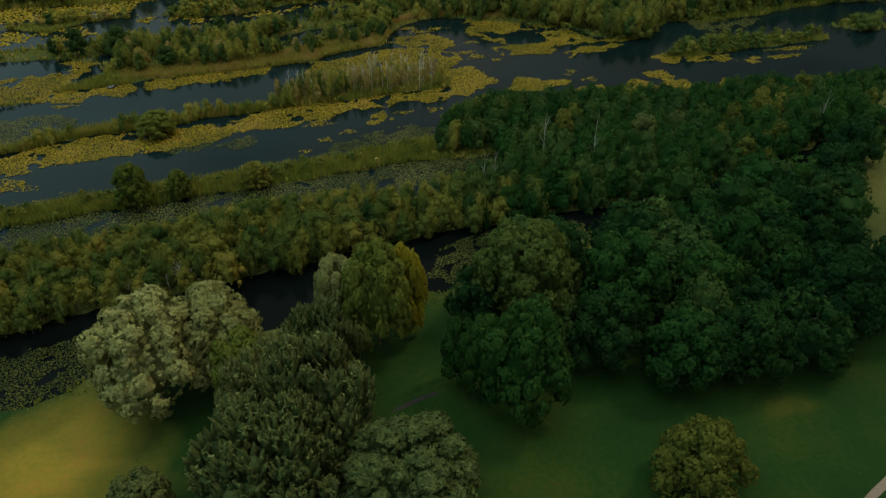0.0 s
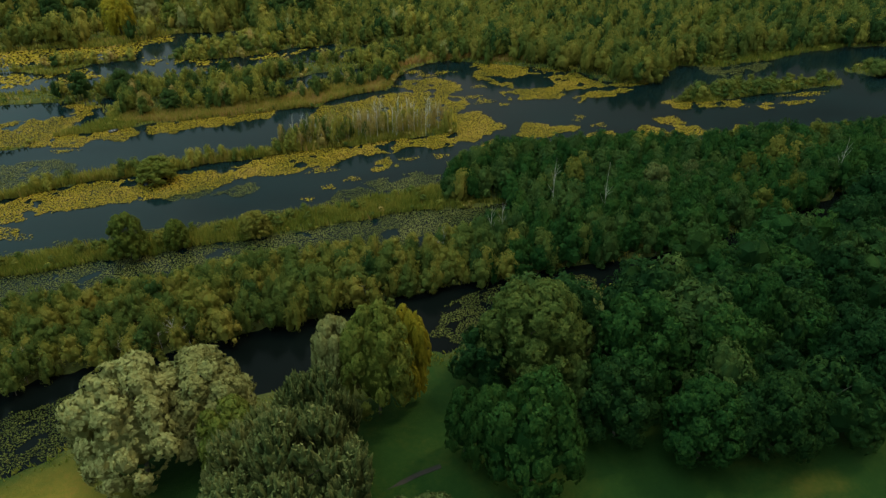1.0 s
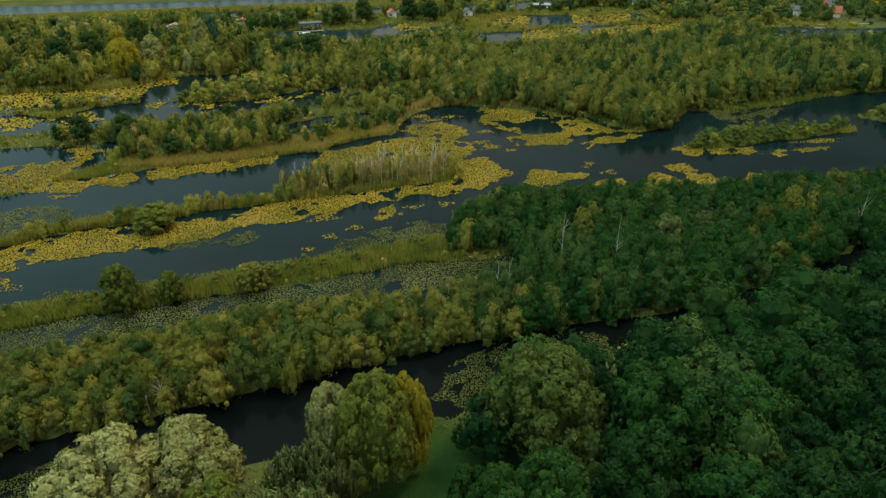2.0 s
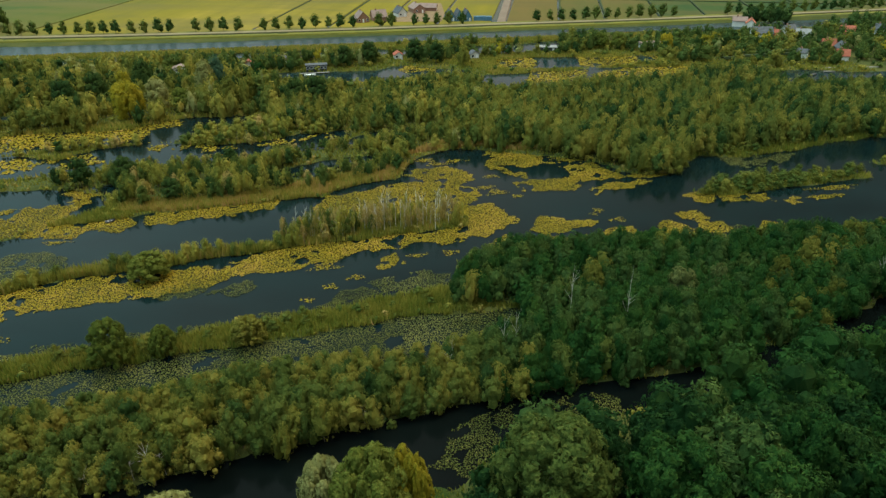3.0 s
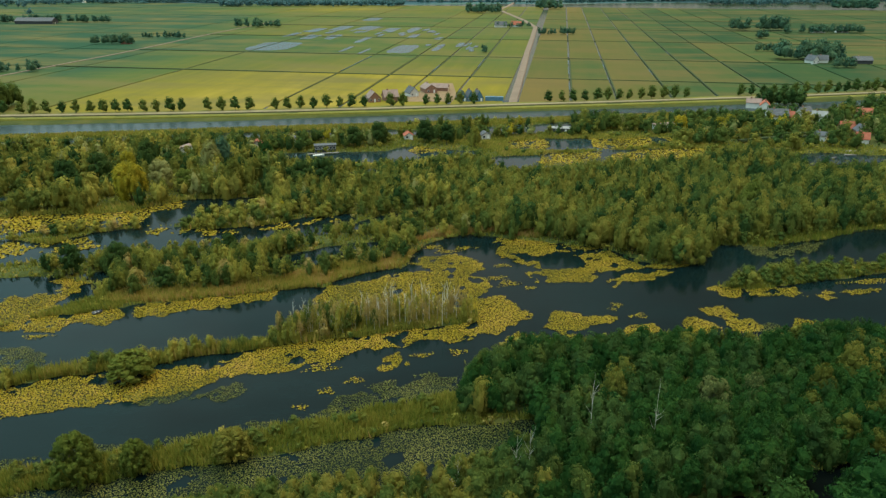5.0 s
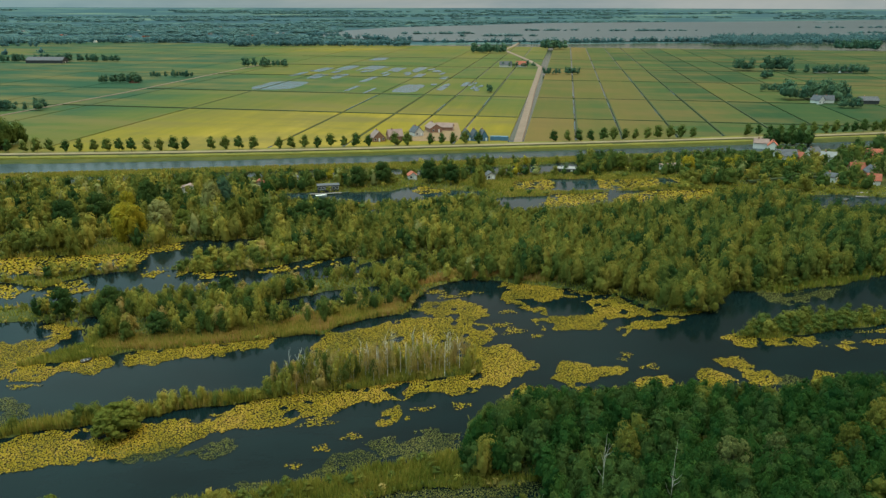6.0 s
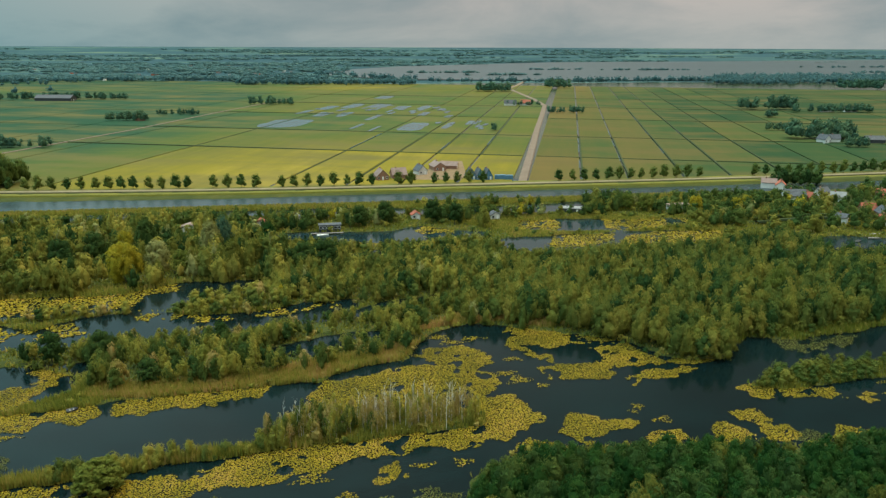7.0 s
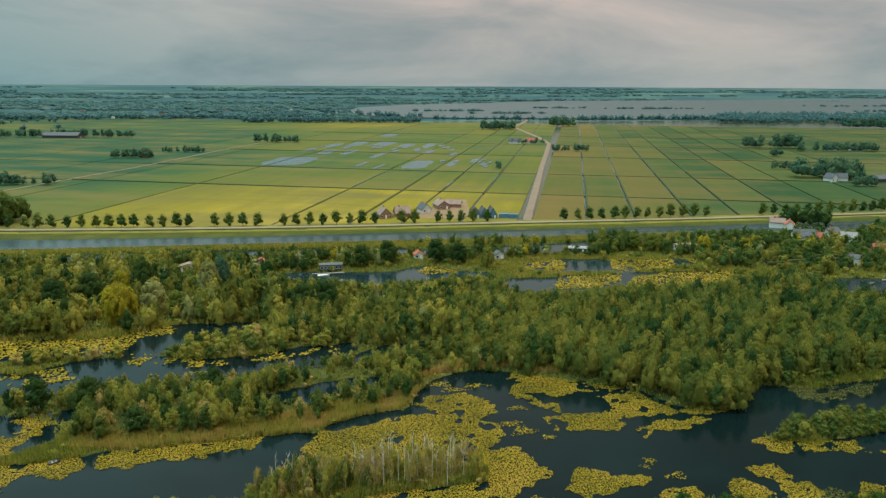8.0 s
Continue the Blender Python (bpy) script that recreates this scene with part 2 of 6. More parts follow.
ROAD_SIDE = surface("farm_road", [(0.3, (0.120, 0.086, 0.062)), (0.7, (0.195, 0.140, 0.105))], 0.12, rough=0.9)
VERGE = surface("verge_grass", [(0.25, (0.065, 0.075, 0.009)), (0.6, (0.13, 0.118, 0.013)), (0.85, (0.18, 0.145, 0.028))], 0.10, rough=0.95, bump=0.3)
BANK_SHADE = surface("bank_shade", [(0.3, (0.020, 0.022, 0.008)), (0.7, (0.055, 0.045, 0.018))], 0.2, rough=0.95)
SEDGE_DARK = surface("dark_sedge", [(0.3, (0.018, 0.032, 0.010)), (0.7, (0.045, 0.060, 0.018))], 0.4, rough=0.95, bump=0.4)
DITCH = surface("ditch_water", [(0.3, (0.012, 0.022, 0.010)), (0.7, (0.035, 0.050, 0.015))], 0.4, rough=0.22)
YARD = surface("farm_yard", [(0.3, (0.13, 0.092, 0.045)), (0.7, (0.22, 0.135, 0.075))], 0.2, rough=0.9)
WALL_WHITE = surface("white_render", [(0.3, (0.50, 0.48, 0.45)), (0.7, (0.66, 0.64, 0.60))], 0.5)
WALL_BRICK = surface("brick_wall", [(0.3, (0.20, 0.10, 0.07)), (0.7, (0.33, 0.18, 0.12))], 0.9)
WALL_DARK = surface("tarred_boards", [(0.3, (0.025, 0.028, 0.032)), (0.7, (0.06, 0.065, 0.07))], 0.8)
ROOF_RED = surface("red_tiles", [(0.3, (0.24, 0.060, 0.035)), (0.7, (0.38, 0.12, 0.07))], 0.8, bump=0.3)
ROOF_DARK = surface("slate_tiles", [(0.3, (0.045, 0.05, 0.058)), (0.7, (0.11, 0.115, 0.125))], 0.8, bump=0.3)
ROOF_PINK = surface("weathered_sheets", [(0.3, (0.16, 0.105, 0.090)), (0.7, (0.27, 0.19, 0.165))], 0.4, bump=0.2)
ROOF_GREY = surface("pale_roof_sheets", [(0.3, (0.16, 0.16, 0.16)), (0.7, (0.25, 0.25, 0.25))], 0.5)
PAVING = surface("concrete_slabs", [(0.3, (0.085, 0.062, 0.056)), (0.7, (0.135, 0.102, 0.092))], 0.3)
JETTY = surface("grey_planks", [(0.3, (0.13, 0.115, 0.10)), (0.7, (0.23, 0.21, 0.19))], 1.5)
PATH = surface("trodden_earth", [(0.3, (0.012, 0.012, 0.008)), (0.7, (0.024, 0.019, 0.014))], 0.8)
PANE = surface("window_glass", [(0.3, (0.02, 0.025, 0.03)), (0.7, (0.05, 0.06, 0.07))], 0.5, rough=0.1)
FRAME = surface("white_paint", [(0.3, (0.70, 0.69, 0.66)), (0.7, (0.82, 0.81, 0.78))], 1.0, rough=0.5)
BLUE = surface("blue_sheeting", [(0.3, (0.05, 0.12, 0.20)), (0.7, (0.10, 0.22, 0.32))], 0.8, rough=0.5)


def ground_material():
    m, n, l = material("ground_cover")
    att = n.new("ShaderNodeAttribute")
    att.attribute_name = "cover"
    p, o = n.new("ShaderNodeBsdfPrincipled"), n.new("ShaderNodeOutputMaterial")
    big, small = noise_out(n, l, 0.06, 6), noise_out(n, l, 1.1, 5, 0.7)
    v = calc(n, l, "ADD", calc(n, l, "MULTIPLY", big, 0.6), calc(n, l, "MULTIPLY", small, 0.4))
    marsh = ramp(n, [(0.3, (0.024, 0.037, 0.009)), (0.5, (0.050, 0.058, 0.013)), (0.7, (0.100, 0.086, 0.022))])
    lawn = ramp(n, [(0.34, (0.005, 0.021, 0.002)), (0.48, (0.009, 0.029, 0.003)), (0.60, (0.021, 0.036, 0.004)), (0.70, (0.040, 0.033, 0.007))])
    # bluish far ground, with the haze put into its colour
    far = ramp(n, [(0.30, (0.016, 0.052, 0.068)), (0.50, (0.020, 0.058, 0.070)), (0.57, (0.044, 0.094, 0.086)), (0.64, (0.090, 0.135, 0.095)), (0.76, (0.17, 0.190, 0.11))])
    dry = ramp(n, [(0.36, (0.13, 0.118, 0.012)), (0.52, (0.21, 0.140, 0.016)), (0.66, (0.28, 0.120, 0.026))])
    l.new(v, marsh.inputs[0])
    l.new(v, lawn.inputs[0])
    l.new(v, dry.inputs[0])
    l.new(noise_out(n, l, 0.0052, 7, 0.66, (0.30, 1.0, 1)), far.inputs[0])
    last = marsh.outputs[0]
    sep = n.new("ShaderNodeSeparateColor")
    l.new(att.outputs["Color"], sep.inputs[0])
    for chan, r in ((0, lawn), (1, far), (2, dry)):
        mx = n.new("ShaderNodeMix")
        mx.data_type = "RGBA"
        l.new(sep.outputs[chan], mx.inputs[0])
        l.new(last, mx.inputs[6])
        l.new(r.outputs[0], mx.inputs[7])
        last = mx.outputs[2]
    l.new(last, p.inputs["Base Color"])
    p.inputs["Roughness"].default_value, p.inputs["Specular IOR Level"].default_value = 0.95, 0.15
    b = n.new("ShaderNodeBump")
    b.inputs["Strength"].default_value, b.inputs["Distance"].default_value = 0.5, 0.25
    l.new(noise_out(n, l, 3.0, 5, 0.7), b.inputs["Height"])
    l.new(b.outputs[0], p.inputs["Normal"])
    l.new(p.outputs[0], o.inputs[0])
    return m


GROUND = ground_material()

# ---- plan of the marsh, in metres ----
WATERS = {
    "north_reach": [(-120, 146), (-69, 137), (-43, 142), (-24, 144), (-8, 146), (8, 148), (30, 151), (34, 162), (40, 170), (34, 176), (12, 177), (-6, 178), (-41, 174), (-62, 170), (-120, 168)],
    "back_reach": [(-120, 188), (-75, 193), (-69, 200), (-46, 203), (-22, 205.5), (2, 207.5), (6, 198), (-4, 190), (-9, 178), (-33, 174), (-56, 171), (-120, 168)],
    "main_water": [(2, 203), (8, 213), (25, 216), (34, 234), (46, 239), (56, 237), (70, 230), (88, 221), (97, 208), (109, 205), (116, 213), (124, 219), (134, 216), (153, 218), (168, 222), (191, 226), (230, 222), (230, 172), (184, 165), (150, 164), (132, 163), (119, 166), (94, 163), (85, 169), (61, 169), (47, 171), (38, 165), (30, 168), (12, 172), (-6, 170), (-8, 190), (2, 197)],
    "west_pool": [(-140, 224), (-85, 225), (-71, 225), (-56, 224), (-53, 212), (-64, 204), (-75, 196), (-140, 196)],
    "middle_channel": [(-140, 250), (-96, 256), (-79, 250), (-73, 254), (-68, 258), (-52, 262), (-37, 257), (-24, 256), (-14, 258), (-2, 262), (12, 264), (12, 255), (2, 249), (-9, 246), (-18, 242), (-36, 243), (-54, 242), (-69, 236), (-80, 238), (-140, 228)],
    "far_channel": [(-140, 272), (-96, 279), (-62, 278), (-46, 289), (-20, 288), (-16, 276), (-36, 271), (-46, 264), (-76, 263), (-140, 250)],
    "boat_water": [(-20, 354), (-1, 354), (18, 351), (33, 352), (39, 356), (49, 359), (58, 350), (74, 344), (72, 334), (51, 331), (44, 327), (30, 327), (14, 327), (8, 334), (-4, 338), (-18, 340)],
    "east_channel": [(70, 326), (81, 334), (95, 334), (106, 336), (120, 335), (135, 338), (150, 337), (178, 335), (176, 320), (147, 312), (124, 312), (96, 310), (77, 312)],
    "upper_pool": [(86, 346), (94, 364), (112, 364), (127, 362), (148, 359), (164, 359), (174, 358), (170, 346), (156, 342), (141, 338), (120, 338), (104, 340)],
    "isle_pool": [(-12, 229), (-1, 234), (9, 232), (11, 225), (2, 223), (-10, 226)],
    "isle_bay": [(-62, 209), (-62, 222), (-57, 228), (-53, 222), (-51, 209)],
    "village_pond": [(196, 299), (208, 312), (220, 318), (232, 317), (246, 310), (270, 308), (262, 296), (230, 292), (203, 294)],
    "west_inlet": [(-128, 300), (-112, 304), (-98, 308), (-86, 316), (-80, 314), (-92, 304), (-104, 298), (-128, 293)],
    "small_pool": [(12, 317), (25, 321), (26, 312), (14, 309)],
    "wood_creek": [(9, 251), (23, 262), (43, 267), (46, 262), (24, 255), (16, 247)],
    "reed_pool": [(-4, 232), (12, 238), (24, 238), (24, 234), (10, 232)],
    "near_ditch": [(-120, 99), (-53, 99), (-38, 102), (-25, 104), (-13, 106), (-2, 108), (12, 111), (29, 113), (40, 114), (56, 114), (73, 115), (88, 119), (105, 125), (150, 142), (150, 134), (102, 117), (86, 111), (71, 107), (57, 106), (42, 106), (30, 104), (22, 96), (7, 96), (-2, 93), (-13, 91), (-31, 93), (-39, 84), (-49, 81), (-120, 80)],
    "lily_ditch": [(-120, 134), (-54, 133), (-31, 136), (-14, 137), (-1, 138), (16, 142), (35, 141), (46, 140), (38, 136), (30, 130), (15, 128), (-3, 130), (-13, 128), (-31, 125), (-42, 124), (-120, 116)],
    "canal": [(-900, 470), (-166, 437), (-51, 431), (70, 433), (200, 433), (900, 450), (900, 425), (200, 412), (67, 410), (-49, 409), (-154, 409), (-900, 415)],
    "old_canal": [(-200, 394), (-66, 401), (-24, 400), (10, 401), (53, 393), (112, 396), (136, 400), (133, 381), (106, 375), (51, 381), (-22, 385), (-63, 388), (-200, 382)],
}
LANDS = {
    "birch_island": [(-8, 177), (-9, 183), (0, 188.5), (11, 191), (29, 190), (41, 186.5), (40, 181), (26, 180), (7, 178)],
    "shrub_strip": [(-110, 160), (-84, 163), (-66, 169), (-52, 174), (-38, 175), (-28, 177), (-11, 179), (-6, 179), (-6, 177), (-28, 174), (-38, 171), (-52, 171), (-66, 166), (-84, 160)],
    "east_island": [(108, 191), (119, 196), (137, 200), (166, 197), (167, 193), (135, 190), (116, 188)],
    "east_islet": [(174, 204), (190, 210), (196, 200), (182, 196)],
    "pool_point": [(-75, 226), (-60, 224), (-52, 206), (-46, 203), (-52, 216), (-60, 221)],
}
LILIES = {   # outline, share of the water covered, pale or not
    "strip_lilies": ([(-84, 158), (-60, 168), (-50, 170), (-33, 171), (-22, 171), (-15, 174), (-7, 177.5), (3, 179), (20, 181), (28, 181), (28, 175), (22, 172), (14, 172.5), (8, 170), (3, 168), (-6, 166.5), (-14, 165.5), (-21, 163), (-26, 160), (-37, 159), (-52, 158), (-84, 150)], 0.90, 0),
    "island_lilies": ([(24, 177), (34, 180), (39, 186), (35, 192), (42, 195.5), (49, 194), (52, 188), (54.5, 182), (50, 180), (48, 178), (42, 175), (38, 174), (32, 173), (28, 175)], 0.95, 0),
    "island_north": ([(-4, 188), (0, 196), (3, 203), (5, 207), (11, 209), (23, 211), (28, 214), (34, 213), (28, 219), (33, 224), (42, 225), (48, 220), (48, 213), (45, 209), (48, 202), (46, 199), (42, 191), (41, 186), (30, 189), (15, 190)], 0.93, 0),
    "cove_ring": ([(56, 235), (64, 237), (75, 232), (82, 225.5), (87, 222), (74, 221), (65, 220.5), (59, 222), (60, 218), (65, 214.5), (64, 210.5), (57, 216), (54, 223)], 0.84, 0),
    "cove_mat": ([(60, 207), (66, 209), (78, 209), (79, 215), (77, 218), (84, 219), (89, 214), (93, 208), (99, 206), (86, 206), (76, 205), (79, 202), (74, 199), (67, 200), (61, 202)], 0.90, 0),
    "cove_tail": ([(78, 200.5), (85, 202), (93, 203), (100, 205), (99, 200.5), (91, 198.5), (81, 196.5)], 0.92, 0),
    "cove_shore": ([(84, 221), (90, 220), (90, 214), (84, 213)], 0.85, 0),
    "wood_edge": ([(91, 208), (105, 209), (112, 211), (111, 206.5), (98, 204.5)], 0.75, 0),
    "mouth_patch": ([(58, 181), (61, 183.5), (66, 182), (71, 180), (74, 178), (72, 176), (67, 175), (62, 172.5), (60, 171.5), (57, 175), (56, 177)], 0.96, 0),
    "shore_patch": ([(74, 172), (78, 175), (82, 173.5), (84, 169), (87, 166), (82, 163), (77, 165), (74, 168)], 0.90, 0),
    "point_patch": ([(42, 171), (47, 173.5), (52, 174), (57, 171), (50, 166), (44, 166)], 0.80, 0),
    "bay_patch": ([(90, 175), (94, 176.5), (97, 170), (96, 167), (88, 165.5), (88, 170)], 0.95, 0),
    "bay_patch_north": ([(96, 180), (103, 180.5), (103.5, 174), (100, 172.5), (97, 176)], 0.93, 0),
    "bay_patch_middle": ([(99, 173), (106, 172.5), (107, 169), (103, 165.5), (98, 168)], 0.93, 0),
    "bay_patch_shore": ([(98, 163), (103, 166), (109, 171.5), (113, 168), (111, 163), (103, 158), (97, 159)], 0.90, 1),
    "bay_patch_east": ([(114, 169), (118, 170.5), (122, 168), (121, 164.5), (114, 163.5), (113, 166)], 0.93, 0),
    "isle_rim": ([(104, 191), (112, 191), (122, 190), (121, 184.5), (114, 183.5), (106, 186)], 0.85, 0),
    "isle_rim_east": ([(122, 186.5), (128, 187.5), (128, 182.5), (123, 180.5)], 0.88, 0),
    "isle_tail": ([(130, 183), (142, 184), (150, 183), (140, 180.5), (131, 180)], 0.75, 0),
    "reed_bay": ([(130, 220), (142, 217), (157, 216), (153, 211.5), (134, 206.5), (129, 211)], 0.80, 1),
    "west_lilies": ([(-73, 213), (-68, 215), (-61, 217), (-58, 213), (-63, 210), (-63, 207), (-57, 203), (-47, 203.5), (-43, 198), (-47, 193.5), (-55, 195.5), (-59, 192.5), (-66, 193.5), (-110, 194), (-110, 212)], 0.92, 0),
    "isle_shore": ([(-45, 198), (-41, 204), (-32, 206), (-19, 207), (-8, 207), (-10, 202), (-21, 199.5), (-31, 198), (-41, 196.5)], 0.98, 0),
    "channel_mats": ([(-110, 253), (-93, 254), (-81, 254), (-70, 256), (-64, 247), (-71, 241), (-80, 246), (-89, 242), (-110, 240)], 0.72, 0),
    "bay_mats": ([(-69, 222), (-64, 227), (-59, 220), (-64, 216)], 0.85, 0),
    "channel_edge": ([(-52, 264), (-37, 259), (-24, 259), (-14, 260), (10, 264), (10, 260), (-14, 254), (-24, 252), (-40, 252), (-52, 257)], 0.42, 0),
    "far_lilies": ([(-140, 274), (-103, 283), (-80, 287), (-64, 288), (-45, 290), (-45, 281), (-54, 279), (-55, 268), (-75, 266), (-96, 263), (-140, 252)], 0.97, 0),
    "reach_end": ([(-95, 172), (-78, 184), (-64, 186), (-56, 181), (-56, 174), (-60, 171), (-72, 166), (-95, 162)], 0.92, 1),
    "near_patch": ([(13.5, 164), (16, 167.5), (20, 169.5), (20.5, 165), (18, 162.5), (15, 161.5)], 0.90, 0),
    "west_patch": ([(-20, 160), (-14, 163.5), (-11.5, 162), (-12, 158), (-17, 156.5)], 0.95, 1),
    "west_patch_shore": ([(-36, 162), (-24, 163), (-21, 160), (-24, 157), (-33, 157.5)], 0.95, 1),
    "ditch_lilies": ([(-120, 135), (-54, 134), (-31, 137), (-14, 138), (16, 143), (35, 142), (47, 141), (38, 135), (30, 129), (15, 127), (-3, 129), (-13, 127), (-42, 123), (-120, 115)], 0.93, 1),
    "strip_edge": ([(-120, 146), (-69, 140), (-43, 145), (-24, 146), (-8, 148), (8, 150), (20, 152), (8, 147), (-24, 142), (-43, 140), (-69, 135)], 0.78, 1),
    "near_lilies": ([(-120, 96), (-53, 92), (-40, 97), (-33, 96), (-39, 84), (-49, 80), (-120, 80)], 0.90, 1),
    "near_lilies_east": ([(20, 104), (24, 109), (31, 111), (48, 112), (56, 108), (57, 105), (42, 105), (31, 103), (24, 97), (7, 97), (18, 100)], 0.66, 1),
    "south_patch": ([(4, 150), (7, 154.5), (14, 158.5), (25, 160.5), (31.5, 158.5), (31.5, 152), (28, 149)], 0.86, 1),
    "pool_lilies": ([(86, 344), (94, 365), (110, 365), (112, 355), (106, 344)], 0.88, 0),
    "pool_lilies_east": ([(130, 344), (133, 362), (148, 359), (163, 360), (160, 344), (141, 339)], 0.90, 0),
    "garden_lilies": ([(168, 362), (191, 364), (190, 352), (170, 350)], 0.95, 0),
    "channel_lilies": ([(93, 316), (101, 334), (118, 336), (130, 337), (126, 326), (112, 316)], 0.92, 0),
    "meadow_lilies": ([(124, 318), (134, 332), (151, 336), (180, 335), (178, 319), (147, 312), (125, 310)], 0.97, 0),
    "boat_lilies": ([(-4, 334), (14, 336), (22, 333), (36, 332), (34, 326), (8, 326)], 0.7, 0),
    "boat_lilies_east": ([(42, 352), (49, 360), (60, 351), (58, 345), (46, 346)], 0.85, 0),
}
ROUND_LILIES = [(10, 160, 1.8, 1.3), (4, 157, 1.6, 1.2), (-1, 152, 1.4, 1.0), (3, 166, 3.2, 1.6), (53, 202, 3.0, 2.0), (58, 198, 1.6, 1.2), (50, 206, 3.2, 1.2), (77, 185, 1.3, 1.2), (75, 183, 1.0, 0.8), (80, 178.5, 2.2, 1.1),
                (54, 214, 2.6, 1.2), (150, 188, 7, 1.5), (33, 168, 2.0, 1.3), (-62, 190, 3, 1.2), (-66, 149, 6, 3.0), (36, 231, 3.4, 1.6), (46, 229, 3, 1.4), (40, 227, 3.5, 1.3), (28, 229, 3, 1.4), (-30, 247, 4, 1.5), (-8, 256, 2.5, 1.2), (25, 168, 2.5, 0.8)]


def inside_distance(outline, x, y):
    """Metres inside an outline (negative outside), for arrays of places."""
    best, odd = np.full(x.shape, 1e9), np.zeros(x.shape, bool)
    for (ax, ay), (bx, by) in zip(outline, outline[1:] + outline[:1]):
        dx, dy = bx - ax, by - ay
        k = np.clip(((x - ax) * dx + (y - ay) * dy) / (dx * dx + dy * dy + 1e-9), 0, 1)
        best = np.minimum(best, (x - ax - k * dx) ** 2 + (y - ay - k * dy) ** 2)
        if dy:
            odd ^= ((ay > y) != (by > y)) & (x < ax + (y - ay) / dy * dx)
    return np.where(odd, 1, -1) * np.sqrt(best)


def ripple(x, y, size, seed=0.0):
    """Smooth uneven waves of about -1 to 1."""
    s = np.zeros(x.shape)
    for k, (a, b) in enumerate(((1.0, 0.0), (0.31, 0.95), (-0.59, 0.81), (0.81, -0.59), (-0.9, 0.43), (0.1, 1.0))):
        f = (1.0 + 0.55 * k) / size
        s += np.sin((a * x + b * y) * f * 2 + seed * (k + 1.7) + 1.3 * np.sin((b * x - a * y) * f + k * 2.1 + seed)) / (1 + 0.45 * k)
    return s / 2.6


def water_depth(x, y):
    """Metres into the water from the shore, negative on land."""
    d = np.full(x.shape, -60.0)
    for name, outline in WATERS.items():
        d = np.maximum(d, inside_distance(outline, x, y) + (1.6 if name in ("middle_channel", "far_channel", "west_pool") else 0.0))
    for outline in LANDS.values():
        d = np.minimum(d, -inside_distance(outline, x, y))
    near = np.where(y < 405, 1.0, 0.25)
    return d + near * (0.9 * ripple(x, y, 7.0, 1.0) + 0.45 * ripple(x, y, 2.6, 2.0))


# ---- meshes ----
def mesh_of(name, verts, faces, mat, tone=None, smooth=False):
    """A mesh from arrays: faces is one array of triangles or quads."""
    me = bpy.data.meshes.new(name)
    verts, faces = np.asarray(verts, np.float32), np.asarray(faces, np.int32)
    k = faces.shape[1]
    me.vertices.add(len(verts))
    me.vertices.foreach_set("co", verts.ravel())
    me.loops.add(faces.size)
    me.loops.foreach_set("vertex_index", faces.ravel())
    me.polygons.add(len(faces))
    me.polygons.foreach_set("loop_start", np.arange(0, faces.size, k, dtype=np.int32))
    me.polygons.foreach_set("use_smooth", np.full(len(faces), smooth))
    me.update(calc_edges=True)
    if tone is not None:
        me.attributes.new("tone", "FLOAT", "POINT").data.foreach_set("value", np.asarray(tone, np.float32))
    me.materials.append(mat)
    return me


def part(name, bm, mat, parent=None, label=""):
    me = bpy.data.meshes.new(name)
    bm.to_mesh(me)
    bm.free()
    me.materials.append(mat)
    ob = new(name, me)
    ob.parent = parent
    return tagged(ob, label)


def box(bm, x0, y0, z0, x1, y1, z1):
    v = [bm.verts.new(p) for p in ((x0, y0, z0), (x1, y0, z0), (x1, y1, z0), (x0, y1, z0), (x0, y0, z1), (x1, y0, z1), (x1, y1, z1), (x0, y1, z1))]
    for q in ((3, 2, 1, 0), (4, 5, 6, 7), (0, 1, 5, 4), (1, 2, 6, 5), (2, 3, 7, 6), (3, 0, 4, 7)):
        bm.faces.new([v[i] for i in q])
    return bm


# ---- ground: one sheet to the horizon ----
def spread(start, stop, first, grow):
    out, s = [start], first
    while abs(out[-1] - start) < abs(stop - start):
        out.append(out[-1] + math.copysign(s, stop - start))
        s *= grow
    return out[1:]


gx = np.array(spread(-140, -4000, 3, 1.14)[::-1] + list(np.arange(-140, 215, 1.65)) + spread(215, 4600, 3, 1.14))
gy = np.array(spread(36, -900, 3, 1.25)[::-1] + list(np.arange(36, 290, 1.65)) + list(np.arange(290, 470, 2.4)) + spread(470, 4900, 4, 1.07))
GX, GY = np.meshgrid(gx, gy)
depth = water_depth(GX, GY)
shore = np.clip(depth / 1.6 + 0.5, 0, 1)
shore = shore * shore * (3 - 2 * shore)
land_z = 0.45 + 0.14 * ripple(GX, GY, 9, 4) + np.clip((92 - GY) / 20, 0, 1) * 0.5
GZ = land_z * (1 - shore) - 1.3 * shore
dike = np.clip(1 - np.abs(GY - 441 - 0.00022 * (GX - 40) ** 2 * (GX < 40)) / 7, 0, 1)
GZ = np.where(depth < 0, GZ + 1.3 * np.clip(dike * 2, 0, 1), GZ)
polder = np.clip((GY - 452) / 6, 0, 1)
GZ = GZ * (1 - polder) - 0.9 * polder
rise = np.clip((GY - 2750) / 2100, 0, 1)
GZ += 52 * rise * rise * (1.6 - 0.6 * rise)
ny, nx = GX.shape
idx = np.arange(ny * nx).reshape(ny, nx)
quads = np.stack([idx[:-1, :-1], idx[:-1, 1:], idx[1:, 1:], idx[1:, :-1]], -1).reshape(-1, 4)
